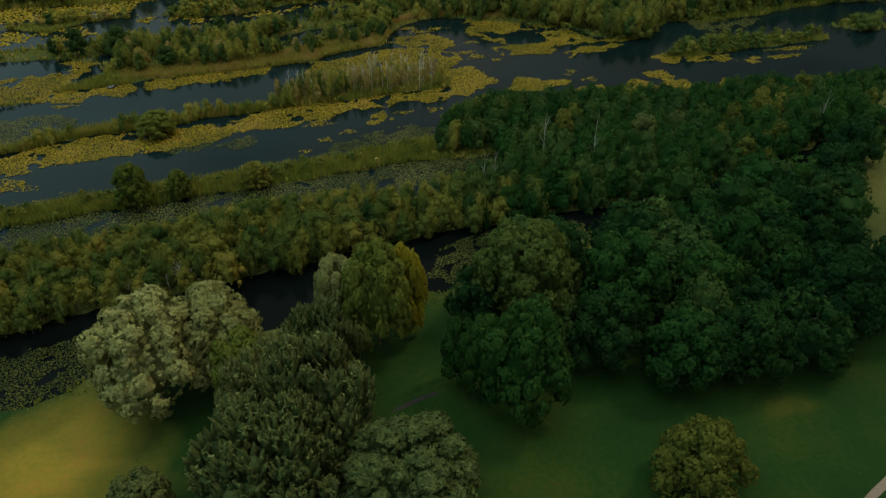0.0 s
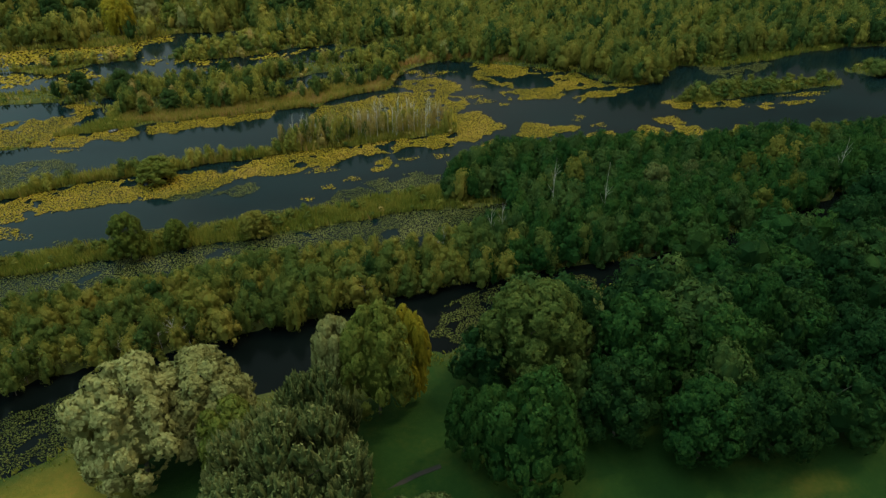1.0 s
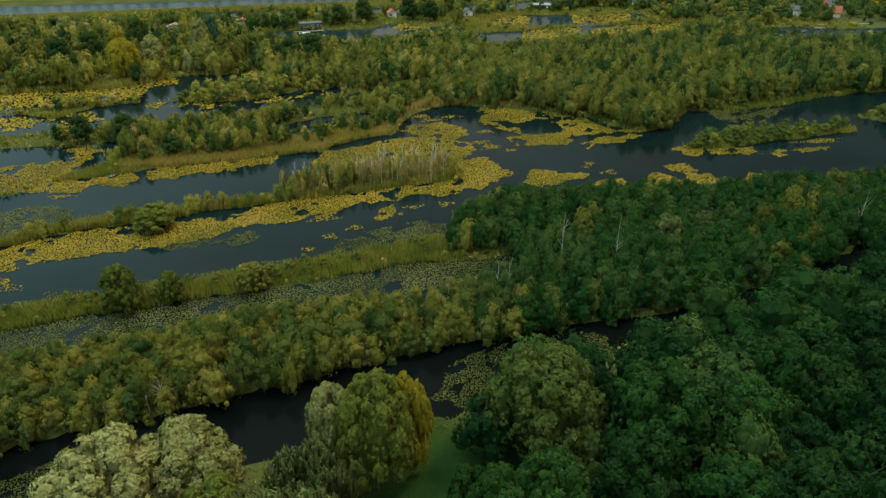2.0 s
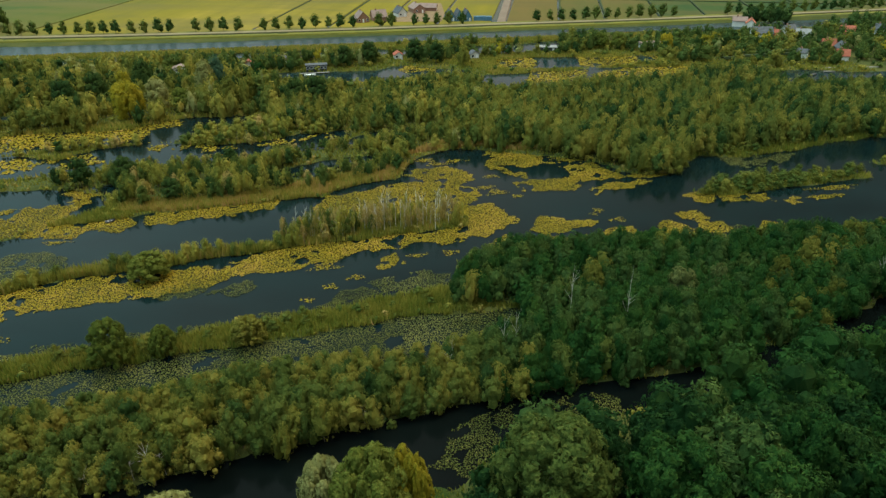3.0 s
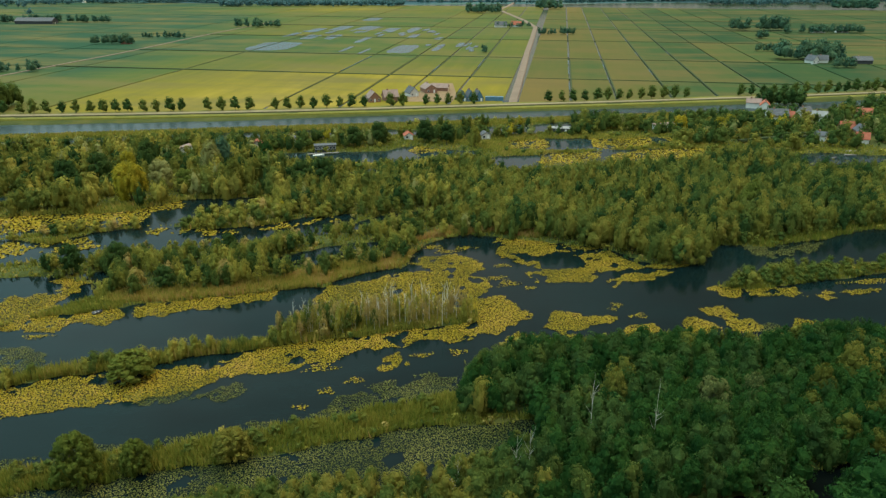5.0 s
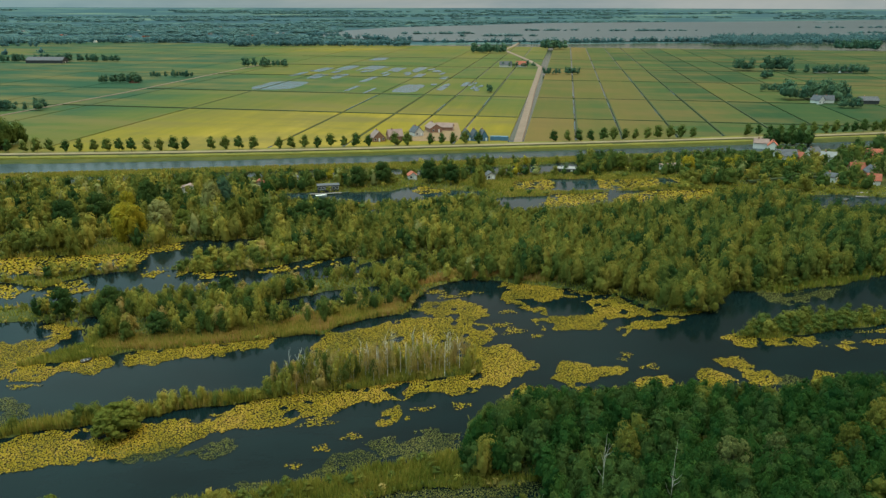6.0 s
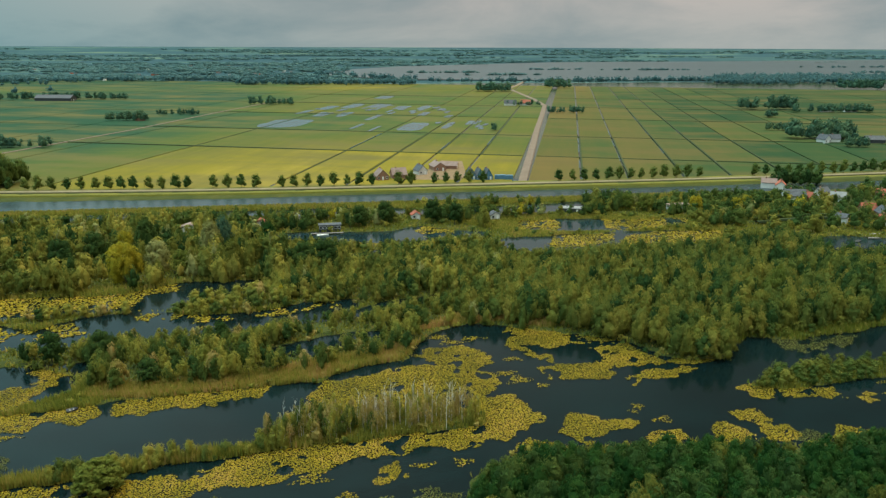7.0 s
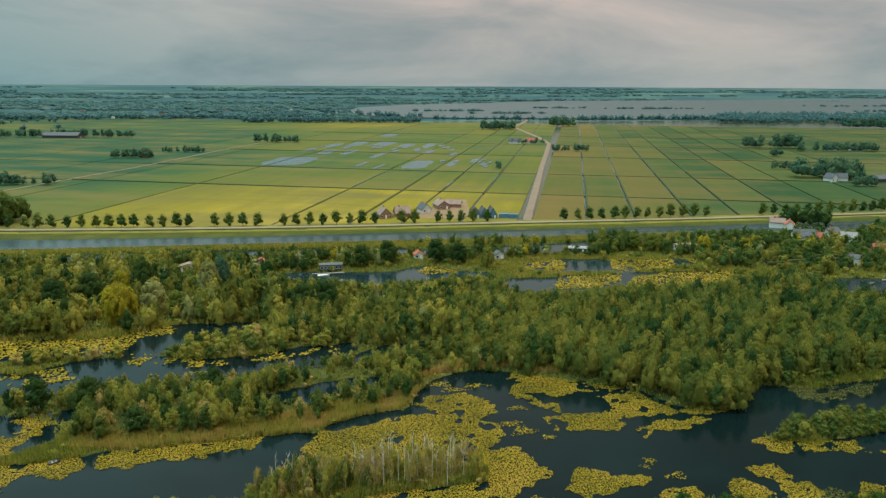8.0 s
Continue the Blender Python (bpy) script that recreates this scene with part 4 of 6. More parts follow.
# ---- woods and thickets: what grows where ----
ZONES = [   # outline, spacing, height, crown radius as share of height, kind, share of (green, dark, olive, birch, yellow, silver), gaps
    ("alder_bank", [(-120, 95), (-53, 96), (-25, 101), (12, 108), (30, 110), (33, 125), (30, 132), (15, 129), (-13, 129), (-42, 125), (-120, 116)], 2.8, (4.6, 8.6), 0.25, "round", (0.46, 0.04, 0.50, 0.00, 0.00, 0.00), 0.03),
    ("south_wood", [(28, 72), (36, 68), (46, 66), (66, 62), (82, 64), (140, 66), (200, 70), (200, 150), (150, 133), (102, 116), (86, 110), (71, 105), (60, 99), (42, 97), (32, 96), (28, 94), (22, 88)], 6.2, (8.0, 17.0), 0.35, "round", (0.62, 0.38, 0.00, 0.00, 0.00, 0.00), 0.03),
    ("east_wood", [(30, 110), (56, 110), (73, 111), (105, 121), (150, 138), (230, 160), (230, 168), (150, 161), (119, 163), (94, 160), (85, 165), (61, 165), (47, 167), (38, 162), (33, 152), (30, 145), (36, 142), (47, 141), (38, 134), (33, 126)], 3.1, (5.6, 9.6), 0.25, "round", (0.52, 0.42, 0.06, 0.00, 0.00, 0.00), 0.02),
    ("birch_island", [(-8, 177), (-8, 182.5), (1, 188), (10, 190), (28, 189), (40, 186), (39, 181), (24, 180), (6, 178)], 1.9, (4.2, 8.4), 0.15, "slim", (0.26, 0.00, 0.34, 0.40, 0.00, 0.00), 0.16),
    ("shrub_strip", LANDS["shrub_strip"], 2.2, (1.8, 5.0), 0.32, "upright", (0.30, 0.00, 0.66, 0.04, 0.00, 0.00), 0.18),
    ("west_isle", [(-75, 228), (-58, 226), (-52, 212), (-44, 209.5), (-28, 211.5), (0, 214), (8, 219), (24, 223), (31, 237), (22, 244), (8, 248), (-6, 246), (-30, 243), (-52, 238), (-70, 234)], 2.8, (3.0, 8.4), 0.22, "round", (0.36, 0.09, 0.47, 0.06, 0.01, 0.01), 0.36),
    ("channel_strip", [(-140, 254), (-92, 258), (-62, 262), (-37, 260), (-20, 260), (12, 265), (-16, 273), (-46, 266), (-76, 265), (-140, 256)], 3.4, (2.6, 6.0), 0.34, "round", (0.18, 0.06, 0.66, 0.08, 0.02, 0.00), 0.16),
    ("west_wood", [(-150, 284), (-96, 282), (-62, 282), (-46, 293), (-16, 292), (-10, 300), (-20, 330), (-20, 340), (-60, 372), (-220, 372), (-220, 290)], 4.2, (4.0, 12.5), 0.26, "round", (0.50, 0.20, 0.27, 0.00, 0.00, 0.03), 0.30),
    ("mid_wood", [(-12, 276), (14, 266), (20, 262), (40, 270), (48, 262), (30, 255), (18, 246), (30, 240), (46, 242), (58, 240), (66, 236), (60, 262), (70, 300), (50, 328), (20, 330), (-8, 320), (-14, 300)], 3.5, (4.6, 9.2), 0.24, "upright", (0.40, 0.10, 0.49, 0.00, 0.00, 0.01), 0.06),
    ("north_wood", [(62, 240), (86, 224), (96, 208), (109, 204), (117, 213), (124, 220), (140, 222), (170, 226), (230, 228), (330, 250), (330, 300), (262, 296), (196, 294), (170, 310), (130, 326), (92, 326), (58, 326), (60, 280)], 3.6, (5.8, 11.4), 0.23, "upright", (0.42, 0.08, 0.50, 0.00, 0.00, 0.00), 0.02),
    ("reed_shore", [(112, 206), (116, 214), (124, 221), (134, 217), (153, 219), (168, 223), (191, 227), (205, 234), (140, 228), (118, 222)], 2.8, (2.0, 4.6), 0.36, "round", (0.40, 0.00, 0.60, 0.00, 0.00, 0.00), 0.15),
    ("reed_strip", [(-120, 137), (-68, 133), (-55, 135), (-24, 138), (-9, 140), (5, 142), (30, 145), (30, 152), (5, 147), (-24, 143), (-55, 139), (-68, 138), (-120, 146)], 2.6, (1.2, 3.2), 0.36, "round", (0.40, 0.00, 0.60, 0.00, 0.00, 0.00), 0.45),
    ("east_isle", LANDS["east_island"], 2.6, (1.8, 4.6), 0.40, "round", (0.62, 0.00, 0.38, 0.00, 0.00, 0.00), 0.06),
    ("east_islet", LANDS["east_islet"], 3.6, (4.0, 7.0), 0.36, "round", (0.60, 0.30, 0.10, 0.00, 0.00, 0.00), 0.1),
    ("garden_belt", [(-220, 372), (-60, 384), (20, 384), (60, 398), (170, 400), (150, 372), (130, 366), (100, 368), (40, 364), (-15, 352), (-60, 372), (-220, 368)], 4.2, (4.5, 9.5), 0.30, "round", (0.48, 0.20, 0.28, 0.00, 0.01, 0.03), 0.30),
    ("village_trees", [(150, 412), (175, 340), (215, 322), (300, 318), (430, 340), (430, 412)], 5.6, (4.5, 9.5), 0.34, "round", (0.44, 0.40, 0.14, 0.00, 0.01, 0.01), 0.32),
    ("meadow_scrub", [(128, 368), (175, 338), (200, 318), (160, 318), (135, 338)], 4.5, (2.0, 4.5), 0.45, "bush", (0.30, 0.10, 0.60, 0.00, 0.00, 0.00), 0.5),
    ("west_bank", [(-620, 404), (-220, 400), (-220, 290), (-620, 290)], 8.0, (7.0, 12.0), 0.35, "round", (0.45, 0.30, 0.20, 0.00, 0.03, 0.02), 0.2),
    ("east_bank", [(330, 318), (330, 190), (700, 190), (700, 400), (430, 400)], 8.0, (7.0, 12.0), 0.35, "round", (0.45, 0.25, 0.30, 0.00, 0.0, 0.0), 0.1),
]
LEAVES = (("green", LEAF_GREEN), ("dark", LEAF_SHADE), ("olive", LEAF_OLIVE), ("birch", LEAF_BIRCH), ("yellow", LEAF_YELLOW), ("silver", LEAF_SILVER))
WORDS = {"green": "green alder in a dense wet wood", "dark": "dark green tree in a dense wood", "olive": "olive-green alder by the water", "birch": "thin yellow-brown birch on a marsh island",
         "yellow": "yellow-leaved willow among darker trees", "silver": "silvery grey willow among darker trees"}


def leaf_for(zone, word, pick, x):
    """The foliage that a kind of tree bears in a part of the marsh: the woods turn from olive in the west to green in
    the east, where darker leaves also paint in cloud shade.
    """
    if zone == "south_wood":
        return LEAF_DARK if word == "dark" else LEAF_DEEP if pick < 0.62 else LEAF_SHADE
    if zone == "birch_island" and x > 22 and word == "green":
        return LEAF_BIRCH if pick < 0.7 else LEAF_OLIVE
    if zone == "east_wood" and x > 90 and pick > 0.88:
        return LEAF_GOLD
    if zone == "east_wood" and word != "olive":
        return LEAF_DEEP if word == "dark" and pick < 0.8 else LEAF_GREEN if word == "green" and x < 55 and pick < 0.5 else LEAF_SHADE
    if zone in ("west_wood", "mid_wood", "north_wood") and word in ("olive", "green"):
        warm = min(0.65, max(0.08, 0.62 - (x + 60) / 300))
        return (LEAF_OLIVE if pick < warm else LEAF_MOSS) if word == "olive" else LEAF_MOSS if pick < warm else LEAF_GREEN
    if word == "olive" and zone not in ("west_isle", "channel_strip", "shrub_strip", "birch_island"):
        return LEAF_MOSS
    return dict(LEAVES)[word]


thickets = {}
CLEAR = [(258, 424), (261, 417), (250, 388), (257, 386), (271, 395), (272, 383), (242, 339), (267, 354), (269, 346), (258, 331), (181, 380), (187, 380), (5, 356), (124, 378), (-56, 362), (-26, 372), (45, 372)]
rng = np.random.default_rng(5)
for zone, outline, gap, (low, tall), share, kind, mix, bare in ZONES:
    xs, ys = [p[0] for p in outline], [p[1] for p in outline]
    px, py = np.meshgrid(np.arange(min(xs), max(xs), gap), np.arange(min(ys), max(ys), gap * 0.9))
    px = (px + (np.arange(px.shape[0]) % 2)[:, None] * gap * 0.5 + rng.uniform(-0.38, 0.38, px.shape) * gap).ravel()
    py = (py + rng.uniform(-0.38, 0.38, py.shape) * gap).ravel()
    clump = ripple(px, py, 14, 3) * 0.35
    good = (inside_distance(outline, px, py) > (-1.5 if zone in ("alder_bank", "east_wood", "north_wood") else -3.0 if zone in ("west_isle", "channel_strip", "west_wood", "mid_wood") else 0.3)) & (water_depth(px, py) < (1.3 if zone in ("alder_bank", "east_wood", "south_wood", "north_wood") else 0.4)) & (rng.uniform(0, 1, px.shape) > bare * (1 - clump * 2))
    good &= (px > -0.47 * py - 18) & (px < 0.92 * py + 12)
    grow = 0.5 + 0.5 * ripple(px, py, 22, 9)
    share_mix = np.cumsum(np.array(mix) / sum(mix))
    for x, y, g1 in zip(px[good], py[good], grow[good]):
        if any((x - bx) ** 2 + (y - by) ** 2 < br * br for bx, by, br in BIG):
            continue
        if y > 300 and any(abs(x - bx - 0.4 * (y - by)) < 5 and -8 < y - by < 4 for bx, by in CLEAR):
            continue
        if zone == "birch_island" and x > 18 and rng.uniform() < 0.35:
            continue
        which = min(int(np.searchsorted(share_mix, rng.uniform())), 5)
        # shift to darker leaves eastwards, standing in for cloud shade on those woods
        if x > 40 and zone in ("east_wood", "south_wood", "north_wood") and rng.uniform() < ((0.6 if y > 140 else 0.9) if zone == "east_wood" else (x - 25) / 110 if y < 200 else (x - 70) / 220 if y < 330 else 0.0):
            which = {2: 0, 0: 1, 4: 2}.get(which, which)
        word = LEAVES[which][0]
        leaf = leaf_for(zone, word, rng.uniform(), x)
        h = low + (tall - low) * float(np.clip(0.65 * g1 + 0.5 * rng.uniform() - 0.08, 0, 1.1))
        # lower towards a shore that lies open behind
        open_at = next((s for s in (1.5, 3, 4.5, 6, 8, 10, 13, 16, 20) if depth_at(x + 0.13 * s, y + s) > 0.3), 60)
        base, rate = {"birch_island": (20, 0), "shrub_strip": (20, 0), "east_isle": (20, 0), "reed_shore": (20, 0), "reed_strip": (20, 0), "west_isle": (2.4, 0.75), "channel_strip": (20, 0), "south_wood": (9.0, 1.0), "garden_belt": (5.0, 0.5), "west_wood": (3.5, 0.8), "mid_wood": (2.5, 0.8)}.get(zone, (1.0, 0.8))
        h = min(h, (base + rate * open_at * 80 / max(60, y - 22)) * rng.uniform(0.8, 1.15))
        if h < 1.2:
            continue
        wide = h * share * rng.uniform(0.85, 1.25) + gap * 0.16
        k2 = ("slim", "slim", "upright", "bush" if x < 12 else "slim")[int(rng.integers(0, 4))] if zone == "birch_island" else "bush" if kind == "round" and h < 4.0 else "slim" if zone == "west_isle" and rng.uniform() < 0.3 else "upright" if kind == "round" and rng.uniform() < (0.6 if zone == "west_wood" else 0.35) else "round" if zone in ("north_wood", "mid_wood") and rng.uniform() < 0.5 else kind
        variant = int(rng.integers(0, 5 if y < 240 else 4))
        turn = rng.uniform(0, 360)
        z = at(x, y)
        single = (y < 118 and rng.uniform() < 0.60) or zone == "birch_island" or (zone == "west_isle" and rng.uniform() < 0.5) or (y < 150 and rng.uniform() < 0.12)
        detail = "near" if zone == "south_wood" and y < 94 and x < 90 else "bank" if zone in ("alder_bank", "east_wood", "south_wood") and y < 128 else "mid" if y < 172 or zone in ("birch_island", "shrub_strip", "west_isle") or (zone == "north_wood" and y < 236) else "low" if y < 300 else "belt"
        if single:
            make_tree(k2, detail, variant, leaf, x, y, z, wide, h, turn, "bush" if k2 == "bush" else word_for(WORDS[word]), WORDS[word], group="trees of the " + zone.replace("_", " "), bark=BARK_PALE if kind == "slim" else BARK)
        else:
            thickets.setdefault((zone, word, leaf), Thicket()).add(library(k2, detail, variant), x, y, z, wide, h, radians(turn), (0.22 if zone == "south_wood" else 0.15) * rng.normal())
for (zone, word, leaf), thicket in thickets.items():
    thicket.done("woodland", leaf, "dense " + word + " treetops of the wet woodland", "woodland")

# ---- low scrub along every shore ----
REED_STRIP = [(-120, 137), (-68, 133), (-55, 135), (-24, 138), (-9, 140), (5, 142), (30, 145), (30, 152), (5, 147), (-24, 143), (-55, 139), (-68, 138), (-120, 146)]
n = 26000
sx, sy = rng.uniform(-150, 240, n), rng.uniform(84, 330, n)
wd = water_depth(sx, sy)
keep = (inside_distance(REED_STRIP, sx, sy) < -0.5) & (wd < 0.15) & (wd > -3.2) & (sx > -0.47 * sy - 18) & (sx < 0.92 * sy + 12) & (sy > 96)
sx, sy = sx[keep], sy[keep]
scrub = {}
for k, (x, y) in enumerate(zip(sx[:1200], sy[:1200])):
    word, _ = LEAVES[(2, 0, 2, 2, 0, 3)[k % 6]] if y > 140 else LEAVES[(2, 0, 0, 2, 1, 2)[k % 6]]
    h = rng.uniform(0.6, 1.8)
    scrub.setdefault(word, Thicket()).add(library("bush", "far", k % 4), x, y, 0.05, h * rng.uniform(0.5, 0.8), h, rng.uniform(0, 6.28), 0.22 * rng.normal())
n = 5200
sx, sy = rng.uniform(-190, 330, n), rng.uniform(286, 412, n)
keep = (water_depth(sx, sy) < -0.2) & (sx > -0.47 * sy - 18) & (sx < 0.92 * sy + 12) & (ripple(sx, sy, 17, 5) > -0.25) & ((sx > 45) | (sy < 390))
for k, (x, y) in enumerate(zip(sx[keep][:900], sy[keep][:900])):
    word, _ = LEAVES[(2, 0, 2, 2, 0, 0, 2, 1)[k % 8]]
    h = rng.uniform(1.0, 3.2)
    scrub.setdefault(word, Thicket()).add(library("bush", "far", k % 4), x, y, 0.2, h * rng.uniform(0.5, 0.9), h, rng.uniform(0, 6.28), 0.22 * rng.normal())
for word, thicket in scrub.items():
    thicket.done("scrub", dict(LEAVES)[word], "low " + word + " scrub and sedge along the water", "scrub")

# ---- dead trees standing pale in the wood ----
for x, y, h, v in ((50, 131, 13.5, 1), (34, 122, 11.0, 2), (37, 124, 10.5, 3), (25, 123, 7.0, 4), (60, 127, 13.0, 5), (118, 131, 13.5, 6)):
    vs, fs = stem_shape(v + 40, 5, 7, 0.011, 0.98, 0.05)
    me = mesh_of("dead_tree", vs * np.array((h * 0.42, h * 0.42, h)), fs, BARK_PALE, smooth=True)
    ob = tagged(new("dead_tree", me), "bare pale dead tree standing among green ones", "dead tree")
    ob.matrix_world = pose(x, y, 0.4, 0, 0, 50 * v)


# grey leafless shrubs at the foot of the alder bank
for k, (x, y, h) in enumerate(((-47.5, 101, 5.5), (-45, 102.5, 4.6), (-27, 104.5, 4.6), (-25, 105.5, 5.2), (-22.5, 105, 4.2), (-33, 103.5, 4.0), (8, 111, 4.2), (24, 121, 5.0))):
    vs, fs = stem_shape(k + 130, 4, 14, 0.012, 0.95, 0.10)
    ob = tagged(new("bare_shrub", mesh_of("bare_shrub", vs * np.array((h * 1.1, h * 1.1, h)), fs, BARK_PALE, smooth=True)), "grey leafless shrub with thin spreading branches", "shrub", group="bare shrubs")
    ob.matrix_world = pose(x, y, 0.3, 0, 0, 40 * k)


# thin bare birch stems at the eastern end of the island
for k in range(40):
    x, y, h = (14 + 0.95 * k if k < 24 else -4 + 1.2 * (k - 24)) + rng.uniform(-0.8, 0.8), 183.5 + rng.uniform(-3, 4), rng.uniform(6.4, 9.2) if k < 24 else rng.uniform(5.0, 7.6)
    vs, fs = stem_shape(k + 70, 5, 5, 0.016, 0.98, 0.04)
    ob = tagged(new("bare_birch", mesh_of("bare_birch", vs * np.array((h * 0.30, h * 0.30, h)) * np.array((3.0, 3.0, 1.0)) ** 0.4, fs, BARK_WHITE, smooth=True)), "thin bare white birch stem on the marsh island", "birch", group="bare birches")
    ob.matrix_world = pose(x, y, 0.3, 0, 0, 50 * k)


# ---- water lilies and reeds ----
def discs(px, py, pz, radius, tilt, rng2, sides=5):
    """Small tilted leaves, each a fan of its own."""
    n = len(px)
    a = np.arange(sides) * 2 * np.pi / sides
    turn = rng2.uniform(0, 6.28, (n, 1))
    x = radius[:, None] * np.cos(a[None] + turn) * rng2.uniform(0.7, 1.1, (n, sides))
    y = radius[:, None] * np.sin(a[None] + turn) * rng2.uniform(0.7, 1.1, (n, sides))
    z = x * rng2.normal(size=(n, 1)) * tilt + y * rng2.normal(size=(n, 1)) * tilt
    v = np.stack([px[:, None] + x, py[:, None] + y, pz[:, None] + np.maximum(z, -pz[:, None] + 0.015)], -1).reshape(-1, 3)
    f = np.array([[0, k, k + 1] for k in range(1, sides - 1)])
    return v, (f[None] + np.arange(n)[:, None, None] * sides).reshape(-1, 3)


rng2 = np.random.default_rng(11)
for name, (outline, share, pale) in LILIES.items():
    xs, ys = [p[0] for p in outline], [p[1] for p in outline]
    far_off = min(ys) > 225
    gap = 0.62 if far_off else 0.22 if pale else 0.235
    px, py = np.meshgrid(np.arange(min(xs) - 2, max(xs) + 2, gap), np.arange(min(ys) - 2, max(ys) + 2, gap))
    px, py = px.ravel() + rng2.uniform(-gap, gap, px.size), py.ravel() + rng2.uniform(-gap, gap, px.size)
    inside = inside_distance(outline, px, py) + 1.3 * ripple(px, py, 4.5, 3) + 0.7 * ripple(px, py, 1.7, 8)
    hole = ripple(px, py, 6.5, 5) * 0.7 + ripple(px, py, 2.6, 6) * 0.5
    depth_l = water_depth(px, py)
    keep = (inside > 0) & (depth_l > -0.6) & (hole < np.quantile(hole[inside > 0], share) if (inside > 0).any() else False) & (px > -0.47 * py - 18) & (px < 0.92 * py + 12)
    keep &= rng2.uniform(0, 1, px.shape) < (1.0 if not pale else 0.84)
    px, py = px[keep], py[keep]
    if not len(px):
        continue
    r = rng2.uniform(0.12, 0.26, len(px)) * (gap / 0.27) * (0.84 if pale else 1.05)
    v, f = discs(px, py, rng2.uniform(0.02, 0.20, len(px)), r, 0.24, rng2, 4)
    tone = np.repeat(np.clip((0.22 if name.startswith("near_lilies") else 0.54 if name in ("strip_lilies", "island_lilies", "shore_patch") else 0.46) + 0.30 * ripple(px, py, 9, 2) + 0.2 * rng2.normal(size=len(px)), 0, 1), 4)
    tagged(new("water_lilies", mesh_of("water_lilies", v, f, LILY_PALE if pale else LILY, tone)), "pale mottled lily leaves covering the water" if pale else "bright yellow-green lily leaves covering the water", "water lilies", kind="stuff")
for x, y, a, b in ROUND_LILIES:
    n = int(a * b * 26)
    q, w = np.sqrt(rng2.uniform(0, 1, n)), rng2.uniform(0, 6.28, n)
    k = q * (1 + 0.35 * np.sin(3 * w + x) + 0.2 * np.sin(5 * w + y))
    px, py = x + a * k * np.cos(w), y + b * k * np.sin(w)
    v, f = discs(px, py, rng2.uniform(0.03, 0.2, n), rng2.uniform(0.12, 0.27, n), 0.2, rng2, 4)
    tagged(new("water_lilies", mesh_of("water_lilies", v, f, LILY, np.repeat(np.clip(0.48 + 0.2 * rng2.normal(size=n), 0, 1), 4))), "small loose patch of yellow-green lily leaves", "water lilies", kind="stuff")

REEDS = [   # outline, height, blades per square metre, dry share
    (REED_STRIP, 1.9, 18.0, 0.44),
    ([(-120, 134), (-68, 130.5), (-55, 132.5), (-24, 135.5), (-9, 137.5), (5, 139.5), (30, 141.5), (44, 141), (32, 147), (5, 143), (-24, 139), (-68, 134.5), (-120, 139)], 1.5, 14.0, 0.34),
    (LANDS["shrub_strip"], 2.3, 20.0, 0.64),
    ([(-52, 206), (-40, 204), (-20, 205.5), (2, 207.5), (10, 212), (25, 217), (31, 228), (10, 222), (-8, 215), (-30, 212), (-50, 213)], 1.9, 14.0, 1.0),
    ([(30, 235), (46, 240), (58, 239), (70, 232), (74, 236), (58, 245), (44, 246)], 2.2, 9.0, 1.30),
    (LANDS["birch_island"], 1.7, 10.0, 0.58),
    ([(-68, 196), (-58, 199), (-48, 202), (-42, 206), (-50, 214), (-60, 212), (-70, 206)], 1.5, 14.0, 0.45),
    (LANDS["east_island"], 1.6, 4.0, 0.4),
    ([(36, 160), (47, 169), (62, 168), (86, 167), (96, 161), (86, 158), (62, 160)], 2.2, 9.0, 0.6),
    ([(116, 214), (124, 222), (140, 214), (155, 212), (170, 218), (190, 224), (190, 230), (140, 226)], 2.2, 4.0, 0.15),
    ([(-140, 226), (-92, 232), (-70, 240), (-40, 247), (0, 252), (12, 256), (12, 264), (-20, 260), (-62, 260), (-92, 252), (-140, 246)], 1.8, 3.2, 0.6),
    ([(-140, 274), (-96, 282), (-50, 292), (-16, 292), (-12, 276), (-40, 264), (-140, 250)], 1.8, 2.6, 0.65),
    ([(84, 330), (134, 338), (180, 322), (205, 312), (190, 336), (150, 368), (108, 372), (60, 366), (80, 346)], 1.2, 4.0, 0.70),
    ([(-220, 400), (-60, 401), (60, 395), (130, 401), (200, 403), (200, 413), (60, 409), (-50, 410), (-220, 410)], 1.7, 5.0, 0.72),
    ([(-120, 82), (-49, 80), (-40, 84), (-33, 93), (-13, 90), (-2, 92), (8, 95), (22, 95), (30, 103), (24, 92), (-2, 88), (-14, 87), (-34, 84), (-46, 77), (-120, 76)], 1.0, 3.0, 0.25),
]
